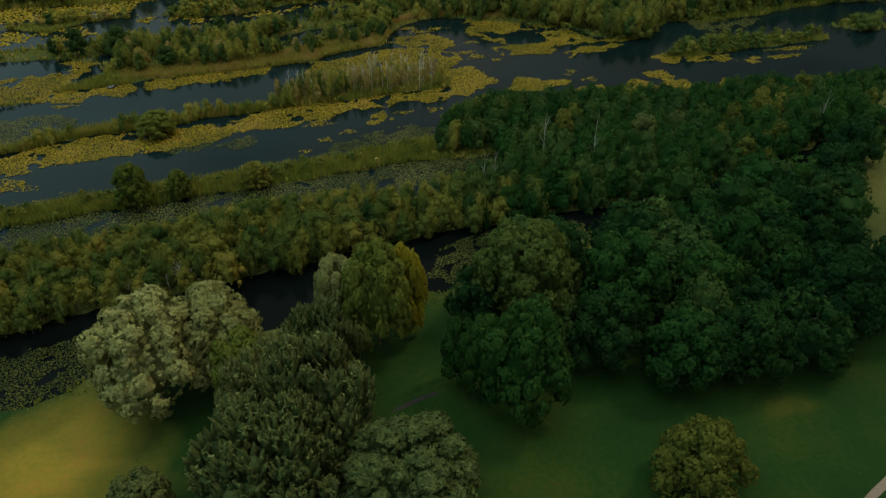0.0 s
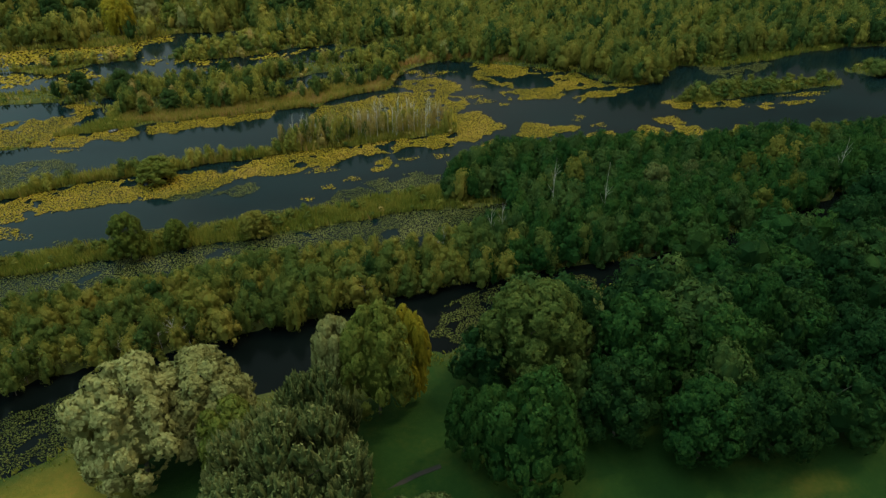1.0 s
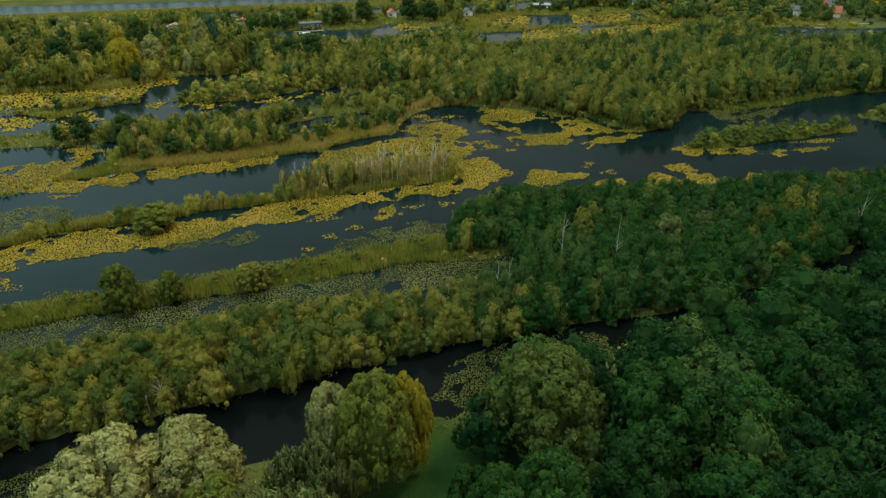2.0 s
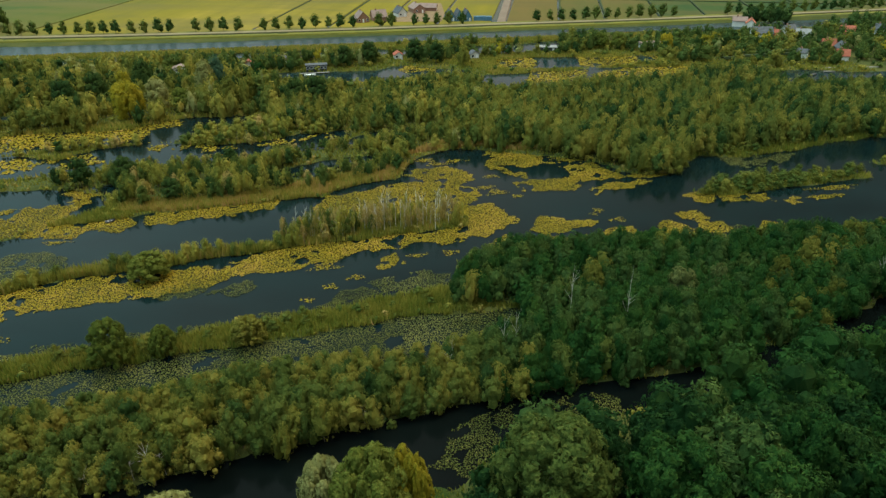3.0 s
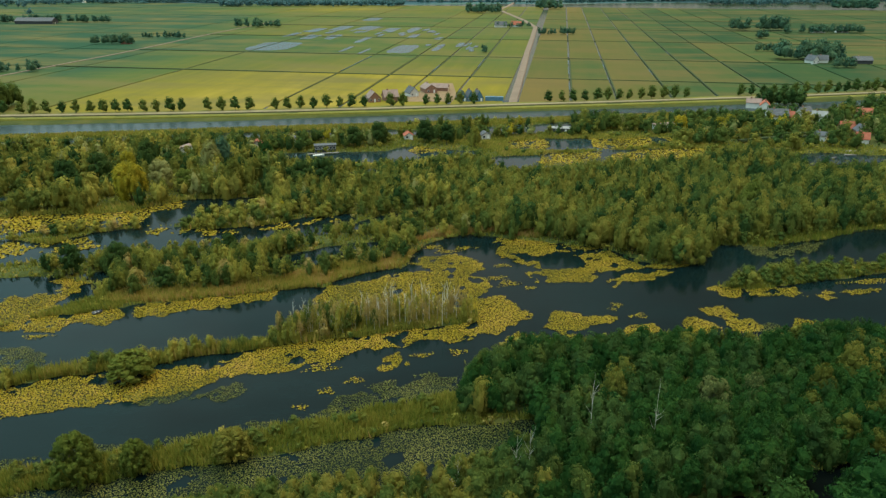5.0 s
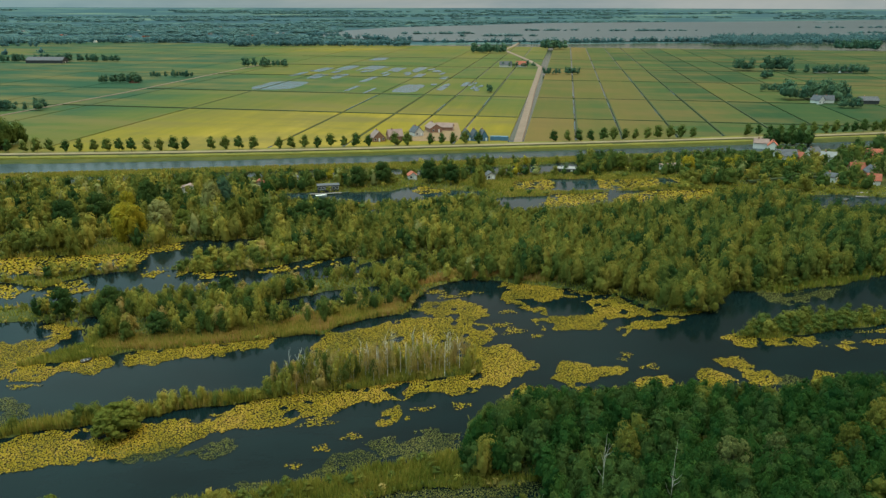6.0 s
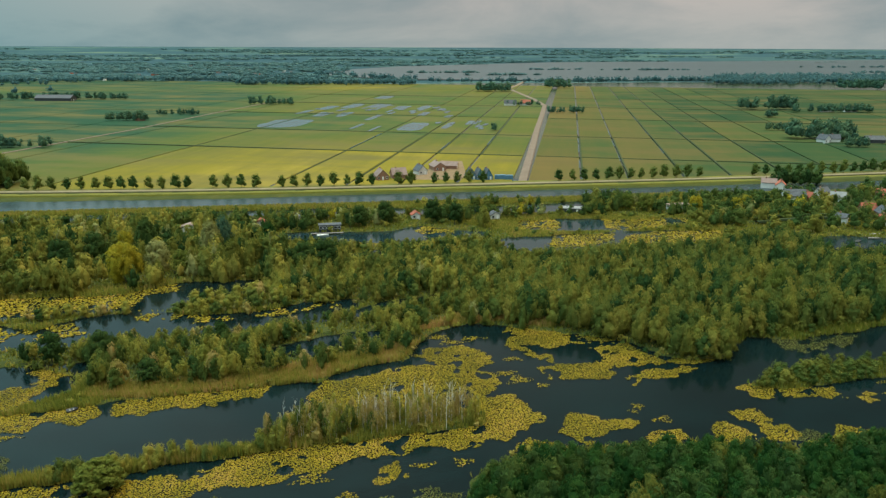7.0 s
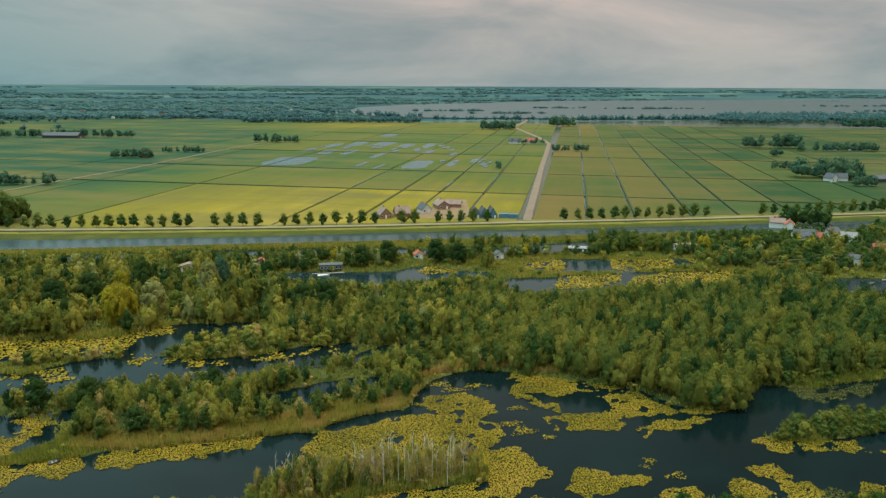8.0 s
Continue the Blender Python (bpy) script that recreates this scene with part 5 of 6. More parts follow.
for outline, high, dense, dry in REEDS:
    xs, ys = [p[0] for p in outline], [p[1] for p in outline]
    n = int((max(xs) - min(xs)) * (max(ys) - min(ys)) * dense)
    px, py = rng2.uniform(min(xs), max(xs), n), rng2.uniform(min(ys), max(ys), n)
    keep = (inside_distance(outline, px, py) + 0.8 * ripple(px, py, 5, 2) > 0) & (water_depth(px, py) < 0.5) & (px > -0.47 * py - 18) & (px < 0.92 * py + 12)
    px, py = px[keep], py[keep]
    n = len(px)
    a, hh, w = rng2.uniform(0, 6.28, n), high * rng2.uniform(0.55, 1.15, n), rng2.uniform(0.14, 0.30, n) * (1.0 if min(ys) < 225 else 1.8)
    lean = rng2.normal(size=(n, 2)) * 0.22
    z = np.full(n, 0.15)
    v = np.stack([np.stack([px - w * np.cos(a), py - w * np.sin(a), z], -1), np.stack([px + w * np.cos(a), py + w * np.sin(a), z], -1), np.stack([px + lean[:, 0], py + lean[:, 1], z + hh], -1)], 1).reshape(-1, 3)
    tone = np.repeat(np.clip(dry * 0.7 + 0.22 * ripple(px, py, 8, 4) + 0.13 * rng2.normal(size=n), 0, 1), 3)
    tagged(new("reeds", mesh_of("reeds", v, np.arange(3 * n).reshape(-1, 3), REED, tone)), "dry yellow-brown reeds along the shore" if dry > 0.6 else "green and straw-coloured reeds along the shore", "reeds", kind="stuff")

# sedge and coarse grass over all open marsh ground
n = 190000
px, py = rng2.uniform(-150, 260, n), rng2.uniform(98, 410, n)
keep = (water_depth(px, py) < 0.25) & (px > -0.47 * py - 15) & (px < 0.92 * py + 10) & (rng2.uniform(0, 1, n) < np.clip(py / 260, 0.4, 1))
px, py = px[keep], py[keep]
n = len(px)
a, hh, w = rng2.uniform(0, 6.28, n), rng2.uniform(0.45, 1.25, n), rng2.uniform(0.18, 0.42, n) * np.clip(py / 200, 0.8, 1.9)
v = np.stack([np.stack([px - w * np.cos(a), py - w * np.sin(a), np.full(n, 0.3)], -1), np.stack([px + w * np.cos(a), py + w * np.sin(a), np.full(n, 0.3)], -1),
              np.stack([px + rng2.normal(size=n) * 0.25, py + rng2.normal(size=n) * 0.25, 0.35 + hh], -1)], 1).reshape(-1, 3)
tone = np.repeat(np.clip(0.34 + 0.25 * ripple(px, py, 12, 6) + 0.16 * rng2.normal(size=n), 0, 0.85), 3)
tagged(new("sedge", mesh_of("sedge", v, np.arange(3 * n).reshape(-1, 3), REED, tone)), "coarse green and straw-coloured sedge on the marsh", "sedge", kind="stuff")

# ---- polder: fields, ditches, roads ----
U, V = np.array((0.309, 0.951)), np.array((0.951, -0.309))


def strip(name, line, width, z, mat, label, category, kind="structure"):
    """A road or bank along a line, with rounded shoulders."""
    bm2 = bmesh.new()
    rows = []
    for k, p in enumerate(line):
        a, b = Vector(line[max(k - 1, 0)]), Vector(line[min(k + 1, len(line) - 1)])
        s = (b - a).normalized()
        s = Vector((s.y, -s.x))
        rows.append([bm2.verts.new((p[0] + s.x * o * width, p[1] + s.y * o * width, z + h)) for o, h in ((-0.5, -0.9), (-0.42, 0), (0, 0.06), (0.42, 0), (0.5, -0.9))])
    for r0, r1 in zip(rows, rows[1:]):
        for k in range(4):
            bm2.faces.new((r0[k], r0[k + 1], r1[k + 1], r1[k]))
    return tagged(part(name, bm2, mat), label, category, kind=kind)


def bend(x):
    return 0.00022 * (x - 40) ** 2 if x < 40 else 0.00014 * max(0.0, x - 160) ** 2


strip("road", [(x, 446 + bend(x)) for x in range(-900, 901, 30)], 5.0, 2.0, ROAD, "pale country road on the dike beside the canal", "road")
strip("verge", [(x, 438.5 + bend(x)) for x in range(-900, 901, 30)], 6.5, 1.75, VERGE, "sunlit yellow-green grass bank along the canal", "grass bank")
strip("verge", [(x, 453.5 + bend(x)) for x in range(-900, 901, 30)], 7.0, 1.2, VERGE, "yellow-green verge with a row of trees", "verge")
# dark strip laid beside the road to paint the bank's shaded side
strip("bank", [(x, 442.4 + bend(x)) for x in range(-900, 901, 30)], 1.5, 2.0, BANK_SHADE, "dark strip painting the shaded side of the dike bank", "bank")
SIDE = [(116, 449), (160, 590), (200, 720), (243, 855), (285, 990)]
strip("farm_road", SIDE, 5.8, 0.55, ROAD_SIDE, "straight brownish farm road across the fields", "road")
strip("farm_road", [(285, 990), (300, 1100), (322, 1358), (370, 1480), (418, 1618)], 7.0, 0.6, ROAD_SIDE, "farm road leading on to the lake", "road")
strip("farm_road", [(-330, 470), (-280, 560), (-241, 612), (-185, 760), (-130, 942), (-60, 1150)], 2.6, 0.5, ROAD_SIDE, "narrow farm track between fields", "track")

rng3 = np.random.default_rng(3)
CUTS = [None, 578, 700, 860, 1010, 1170, 1340, 1500]
BREAKS = [-1500 + 102 * k for k in range(11)] + [-390, -300, -172, -130, -100, -67, -34, -26, 7, 36, 71, 101, 137, 172, 212] + [260 + 96 * k for k in range(15)]
for v0, v1 in zip(BREAKS, BREAKS[1:]):
    if v0 == -34:
        continue
    start = (462 + 0.309 * (v0 + v1) / 2) / 0.951 if abs((v0 + v1) / 2) < 1000 else 500
    for a, b in zip(CUTS, CUTS[1:]):
        u0 = a + 1.7 if a else None
        u1 = b - 1.7
        if u1 < start + 12:
            continue
        if u0 is not None and u0 < start:
            u0 = None
        pts = []
        for vv, far_end in ((v0 + 0.9, 0), (v1 - 0.9, 0), (v1 - 0.9, 1), (v0 + 0.9, 1)):
            uu = u1 if far_end else (u0 if u0 else (461 + bend(0.95 * vv + 150) + 0.309 * vv) / 0.951)
            pts.append(U * uu + V * vv)
        c = sum(pts) / 4
        if abs(c[0]) > 0.75 * c[1] + 150 or pts[0][1] > pts[3][1] - 8:
            continue
        mat = FIELD_EAST if v0 > -30 else FIELD
        tones, shift = [], rng3.uniform(-0.12, 0.12)
        for p in pts:
            # smooth tone patches by place stand in for sun and cloud shadow
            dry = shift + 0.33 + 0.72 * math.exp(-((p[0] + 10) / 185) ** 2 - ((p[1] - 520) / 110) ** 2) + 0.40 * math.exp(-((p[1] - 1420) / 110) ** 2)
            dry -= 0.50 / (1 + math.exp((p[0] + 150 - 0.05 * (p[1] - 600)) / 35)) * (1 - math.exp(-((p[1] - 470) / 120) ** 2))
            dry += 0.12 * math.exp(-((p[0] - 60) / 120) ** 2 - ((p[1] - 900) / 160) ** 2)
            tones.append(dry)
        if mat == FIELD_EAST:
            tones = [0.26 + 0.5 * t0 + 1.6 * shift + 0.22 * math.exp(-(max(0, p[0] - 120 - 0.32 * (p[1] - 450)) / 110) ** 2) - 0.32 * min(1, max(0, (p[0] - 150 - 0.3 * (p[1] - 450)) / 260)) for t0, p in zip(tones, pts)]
        bm = bmesh.new()
        top = [bm.verts.new((p[0], p[1], 0.15)) for p in pts]
        low = [bm.verts.new((p[0] + (p[0] - c[0]) * 0.006, p[1] + (p[1] - c[1]) * 0.004, -0.7)) for p in pts]
        bm.faces.new(top)
        for k in range(4):
            bm.faces.new((low[k], low[(k + 1) % 4], top[(k + 1) % 4], top[k]))
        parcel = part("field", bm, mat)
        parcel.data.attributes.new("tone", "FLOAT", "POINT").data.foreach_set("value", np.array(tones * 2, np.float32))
        tagged(parcel, "grass parcel between narrow ditches", "field", group="polder parcels", kind="structure")
bm = bmesh.new()
bmesh.ops.create_grid(bm, x_segments=2, y_segments=2, size=1)
bmesh.ops.transform(bm, matrix=Matrix.Translation((100, 1010, -0.35)) @ Matrix.Diagonal((1700, 540, 1, 1)), verts=bm.verts)
tagged(part("ditch_water", bm, DITCH), "dark narrow ditches between the fields", "ditch", kind="structure")

# sedge fringes along the ditches, and open water glinting in the eastern ones
def ditch_line(v0, u0, v1, u1, steps):
    return [tuple(U * (u0 + (u1 - u0) * k / steps) + V * (v0 + (v1 - v0) * k / steps)) for k in range(steps + 1)]


for u in CUTS[1:6]:
    strip("ditch_edge", ditch_line(-420, u + 3, -36, u - 1, 24), 2.6, 0.5, SEDGE_DARK, "dark sedge growing along a field ditch", "ditch edge")
    strip("ditch_edge", ditch_line(-24, u - 1, 250, u + 2, 18), 1.6, 0.42, SEDGE_DARK, "dark sedge growing along a field ditch", "ditch edge")
for v, u0, u1 in ((-300, 560, 860), (-172, 470, 576), (-130, 470, 700), (-100, 580, 700), (-67, 580, 860), (7, 480, 690), (36, 490, 700), (71, 500, 1000), (101, 520, 1000), (137, 540, 700)):
    strip("ditch_edge", ditch_line(v + 0.9, u0, v + 0.9, u1, 12), 1.2, 0.45, SEDGE_DARK, "dark sedge growing along a field ditch", "ditch edge")
for v, u0, u1 in ((-172, 590, 690), (7, 530, 560), (7, 600, 640), (7, 660, 690), (7, 712, 745), (36, 565, 590), (36, 640, 672), (36, 720, 752), (71, 610, 640), (71, 725, 760), (71, 850, 900), (101, 740, 770), (-100, 600, 640), (-67, 630, 690)):
    strip("ditch_water", ditch_line(v - 0.6, u0, v - 0.6, u1, 8), 0.9, 0.24, POND, "narrow pale ditch mirroring the sky", "ditch")


pool_level = itertools.count()


def pool(x, y, w, l, mat=None):
    n = 20
    bm2 = bmesh.new()
    vs = []
    level = 0.22 + 0.006 * next(pool_level)
    for k in range(n):
        a = 2 * math.pi * k / n
        ca, sa = math.cos(a), math.sin(a)
        e = 1 / max(abs(ca), abs(sa)) ** 0.95
        p = np.array((x, y)) + V * (w / 2 * ca * e * random.uniform(0.88, 1.05)) + U * (l / 2 * sa * e * random.uniform(0.88, 1.05))
        vs.append(bm2.verts.new((p[0], p[1], level)))
    bm2.faces.new(vs)
    tagged(part("pond", bm2, mat or POND), "shallow pale pond in wet meadow", "pond", group="meadow ponds", kind="structure")


for x, y, w, l in ((-44, 806, 44, 78), (84, 760, 24, 74), (-3, 986, 16, 60), (30, 1010, 20, 70), (64, 1007, 26, 60), (92, 979, 18, 50), (121, 977, 14, 60), (18, 894, 10, 60), (50, 858, 8, 70), (-8, 896, 14, 50), (120, 766, 8, 60),
                   (147, 790, 7, 40), (150, 755, 8, 22), (28, 768, 5, 50), (44, 745, 4, 50), (81, 1160, 24, 60), (110, 890, 10, 50), (135, 860, 8, 30), (-30, 930, 10, 50)):
    pool(x, y, w, l)
for k in range(30):
    a, b = rng3.uniform(0, 1), rng3.uniform(0, 1)
    pool(-20 + 180 * a, 885 + 130 * b, rng3.uniform(3, 9), rng3.uniform(10, 34)) if k % 3 else pool(105 + 60 * a, 735 + 70 * b, rng3.uniform(2, 6), rng3.uniform(8, 26))

# ---- far country: lake, islands, woods ----
bm = bmesh.new()
lake_shore = [(-45, 1981), (60, 1810), (177, 1700), (500, 1640), (856, 1612), (1300, 1560), (2400, 1600), (3200, 2200), (3000, 3300), (1800, 3080), (900, 2980), (235, 2640), (60, 2350)]
bm.faces.new([bm.verts.new((x, y, 1.2 + (0 if y < 2750 else (y - 2750) * 0.022))) for x, y in lake_shore])
tagged(part("lake", bm, LAKE), "wide pale lake beyond the fields", "lake", kind="structure")


def far_wood(places, low, tall, name, label, leaf=LEAF_FAR_HAZE, wide=0.5, detail="far"):
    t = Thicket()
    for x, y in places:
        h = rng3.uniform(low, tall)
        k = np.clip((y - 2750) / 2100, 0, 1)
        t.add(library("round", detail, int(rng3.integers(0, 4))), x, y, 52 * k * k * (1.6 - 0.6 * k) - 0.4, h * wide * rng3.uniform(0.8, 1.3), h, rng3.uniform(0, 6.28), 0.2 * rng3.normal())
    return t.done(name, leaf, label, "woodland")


def band(x0, y0, x1, y1, half, count):
    q = rng3.uniform(0, 1, count)
    o = rng3.normal(size=count) * half * 0.5
    return [(x0 + (x1 - x0) * k + e * 0.3, y0 + (y1 - y0) * k + e) for k, e in zip(q, o)]


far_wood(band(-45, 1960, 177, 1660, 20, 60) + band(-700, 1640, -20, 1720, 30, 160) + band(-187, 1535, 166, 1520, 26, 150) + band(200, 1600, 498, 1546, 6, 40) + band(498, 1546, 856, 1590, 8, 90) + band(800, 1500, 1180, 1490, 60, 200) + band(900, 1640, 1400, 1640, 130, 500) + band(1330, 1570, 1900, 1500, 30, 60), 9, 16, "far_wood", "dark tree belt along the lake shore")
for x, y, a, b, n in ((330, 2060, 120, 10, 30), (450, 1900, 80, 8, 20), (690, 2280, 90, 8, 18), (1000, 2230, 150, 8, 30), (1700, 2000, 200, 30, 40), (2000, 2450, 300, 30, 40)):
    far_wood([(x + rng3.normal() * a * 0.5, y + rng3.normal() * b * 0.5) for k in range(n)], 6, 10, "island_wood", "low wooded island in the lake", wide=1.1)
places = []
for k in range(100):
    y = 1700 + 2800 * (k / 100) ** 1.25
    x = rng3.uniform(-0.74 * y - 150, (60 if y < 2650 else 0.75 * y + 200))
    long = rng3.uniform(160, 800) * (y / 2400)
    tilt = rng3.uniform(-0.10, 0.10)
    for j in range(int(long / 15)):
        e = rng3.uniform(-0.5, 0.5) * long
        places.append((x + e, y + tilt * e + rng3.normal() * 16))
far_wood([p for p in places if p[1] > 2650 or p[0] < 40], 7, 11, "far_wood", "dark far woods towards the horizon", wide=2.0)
places = []
for k in range(420):
    y = rng3.uniform(1100, 1750)
    x = rng3.uniform(-0.72 * y - 100, -330)
    if ripple(np.array(x), np.array(y), 160, 6) > 0.25:
        places += [(x + rng3.normal() * 25, y + rng3.normal() * 6) for j in range(2)]
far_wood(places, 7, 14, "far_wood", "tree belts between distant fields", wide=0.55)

# clumps and belts round farms: from one end to the other, half depth, lowest and tallest, count
BELTS = (
    (-481, 1165, -293, 1152, 8, 8, 13, 60), (-233, 852, -190, 848, 4, 7, 12, 22), (-201, 912, -150, 908, 4, 5, 9, 22), (-262, 650, -219, 646, 5, 7, 12, 20), (-107, 1048, -50, 1043, 8, 7, 13, 22),
    (249, 1283, 304, 1279, 12, 10, 18, 26), (401, 1371, 441, 1369, 10, 12, 20, 20), (232, 998, 284, 994, 5, 5, 9, 14), (258, 888, 303, 884, 5, 5, 10, 18), (522, 911, 542, 910, 5, 10, 17, 9),
)
EAST_BELTS = (
    (552, 901, 587, 898, 6, 13, 21, 16), (565, 862, 663, 853, 7, 7, 13, 36), (485, 807, 504, 806, 4, 6, 11, 9), (417, 690, 441, 687, 4, 5, 9, 12), (405, 630, 457, 625, 9, 10, 19, 36),
    (419, 574, 440, 572, 4, 6, 10, 10), (943, 1289, 1060, 1284, 16, 12, 22, 30), (156, 716, 158, 717, 3, 6, 9, 4), (266, 431, 292, 427, 3, 7, 11, 14), (300, 400, 360, 392, 9, 7, 12, 24),
)
for ax, ay, bx, by, deep, low, tall, n in BELTS + EAST_BELTS:
    clump = Thicket()
    for k in range(n):
        h, q = rng3.uniform(low, tall), rng3.uniform(0, 1)
        clump.add(library("round", "belt" if ay > 500 else "low", k % 4), ax + (bx - ax) * q, ay + (by - ay) * q + rng3.normal() * deep * 0.6, 0.05, h * 0.40, h, 0.65 * k, 0.2 * rng3.normal())
    clump.done("shelter_trees", LEAF_SHELTER if ay > 500 else LEAF_SHADE, "dark green shelter trees round a farm in the fields" if ay > 500 else "tall dark green trees behind village houses", "trees")
grove = Thicket()
for k in range(30):
    h = rng3.uniform(11, 19)
    grove.add(library("round", "low", k % 4), -186 + rng3.normal() * 7, 484 + rng3.normal() * 6, 0.1, h * 0.34, h, 0.7 * k, 0.2 * rng3.normal())
grove.done("shelter_trees", LEAF_GREEN, "tall green grove at the corner of the mown field", "trees")
# row along the road
x = -330.0
while x < 420:
    if not (98 < x < 132 or 232 < x < 262):
        h = rng3.uniform(7.0, 9.2)
        if rng3.uniform() > 0.02:
            make_tree("round", "mid", int(rng3.integers(0, 4)), LEAF_GREEN if rng3.uniform() < 0.6 else LEAF_SHADE, x, 453.5 + bend(x), 1.2, h * 0.40, h, rng3.uniform(0, 360), "roadside_tree", "small rounded roadside tree in a row", group="roadside row")
    x += rng3.uniform(6.6, 8.6) if rng3.uniform() > 0.05 else 14.0
# single trees that stand out
for kind, leaf, x, y, r, h, label in (
    ("weeping", LEAF_YELLOW, -64.5, 293, 6.4, 14.0, "broad yellow weeping willow by the water"),
    ("round", LEAF_YELLOW, -72.0, 322, 3.6, 11.0, "yellow-leaved tree behind a dark conical one"),
    ("upright", LEAF_SHADE, -64.5, 324, 5.2, 15.5, "dark conical tree among willows"),
    ("round", LEAF_SILVER, -56.5, 305, 5.0, 11.5, "silvery grey willow by the water"),
    ("upright", LEAF_SILVER, -40.0, 321, 5.0, 14.5, "tall grey-green poplar among willows"),
    ("upright", LEAF_SHELTER, -36.0, 326, 4.4, 15.0, "tall grey-green poplar among willows"),
    ("upright", LEAF_MOSS, -28.5, 297, 4.4, 13.0, "tall olive-green alder by the water"),
    ("round", LEAF_SHADE, 4.0, 299, 5.0, 11.5, "rounded dark green tree in wet woodland"),
    ("round", LEAF_SHADE, -4.0, 300, 4.4, 10.5, "rounded dark green tree in wet woodland"),
    ("upright", LEAF_DEEP, -18.0, 322, 3.8, 13.0, "tall dark green alder among willows"),
    ("round", LEAF_LIME, -47.0, 300, 4.0, 9.0, "yellow-green willow at the edge of the water"),
    ("round", LEAF_SHADE, -92.0, 312, 5.0, 11.0, "rounded dark green tree in wet woodland"),
    ("round", LEAF_SHADE, -82.0, 318, 5.0, 12.0, "rounded dark green tree in wet woodland"),
    ("round", LEAF_SHADE, -65.0, 227, 3.6, 8.5, "rounded dark green tree on a marsh island"),
    ("round", LEAF_SHADE, -53.0, 228, 3.2, 8.0, "rounded dark green tree on a marsh island"),
    ("round", LEAF_SHADE, -37.5, 212, 3.2, 6.5, "rounded dark green tree on a marsh island"),
    ("upright", LEAF_SHADE, -23.0, 231, 3.0, 8.0, "rounded dark green tree on a marsh island"),
    ("round", LEAF_SHADE, -15.0, 218, 2.8, 6.5, "rounded dark green tree on a marsh island"),
    ("round", LEAF_SHADE, 30.0, 240, 3.6, 6.5, "rounded dark green tree at the head of the water"),
    ("round", LEAF_POPLAR, 75.0, 135, 3.6, 9.5, "grey-green willow rising out of the green wood"),
    ("upright", LEAF_POPLAR, 84.0, 136, 3.0, 9.0, "grey-green willow rising out of the green wood"),
    ("upright", LEAF_GOLD, 99.0, 137, 2.8, 9.0, "brownish thin-leaved tree in the green wood"),
    ("upright", LEAF_MOSS, 58.0, 140, 3.0, 10.0, "olive-green alder rising out of the wood"),
    ("upright", LEAF_MOSS, 110.0, 143, 3.0, 9.5, "olive-green alder rising out of the wood"),
    ("upright", LEAF_BIRCH, -44.5, 212, 2.6, 6.5, "brownish thin-leaved tree at a reed shore"),
    ("upright", LEAF_BIRCH, -22.0, 213, 2.6, 7.0, "brownish thin-leaved tree at a reed shore"),
    ("weeping", LEAF_YELLOW, 183.0, 366, 3.6, 9.0, "yellow-green willow beside a white bungalow"),
    ("round", LEAF_YELLOW, 204.0, 366, 3.4, 7.5, "yellow-green tree in a garden"),
    ("round", LEAF_YELLOW, 211.0, 368, 3.4, 8.0, "yellow-green tree in a garden"),
    ("round", LEAF_SILVER, 190.0, 352, 3.0, 6.0, "grey-green bush by a meadow"),
    ("round", LEAF_LIME, 160.0, 374, 4.2, 9.0, "pale green willow beside a white bungalow"),
    ("round", LEAF_LIME, 152.0, 378, 4.0, 8.5, "pale green willow beside a white bungalow"),
    ("round", LEAF_SHADE, 18.0, 360, 4.0, 10.0, "dark green alder behind a houseboat"),
    ("round", LEAF_SHADE, 30.0, 364, 4.4, 11.0, "dark green alder on the bank"),
    ("round", LEAF_SHADE, 52.0, 364, 4.4, 11.0, "dark green alder on the bank"),
    ("round", LEAF_SHADE, 62.0, 360, 4.0, 10.0, "dark green alder on the bank"),
    ("upright", LEAF_OLIVE, 74.0, 352, 3.4, 10.0, "thin brownish alder on the bank"),
    ("round", LEAF_LIME, 144.0, 240, 3.8, 10.0, "yellow-green tree at the front of the wood"),
    ("upright", LEAF_LIME, 150.0, 246, 3.6, 11.5, "yellow-green tree at the front of the wood"),
):
    make_tree(kind, "near", 1, leaf, x, y, 0.3, r, h, 25, word_for(label), label)


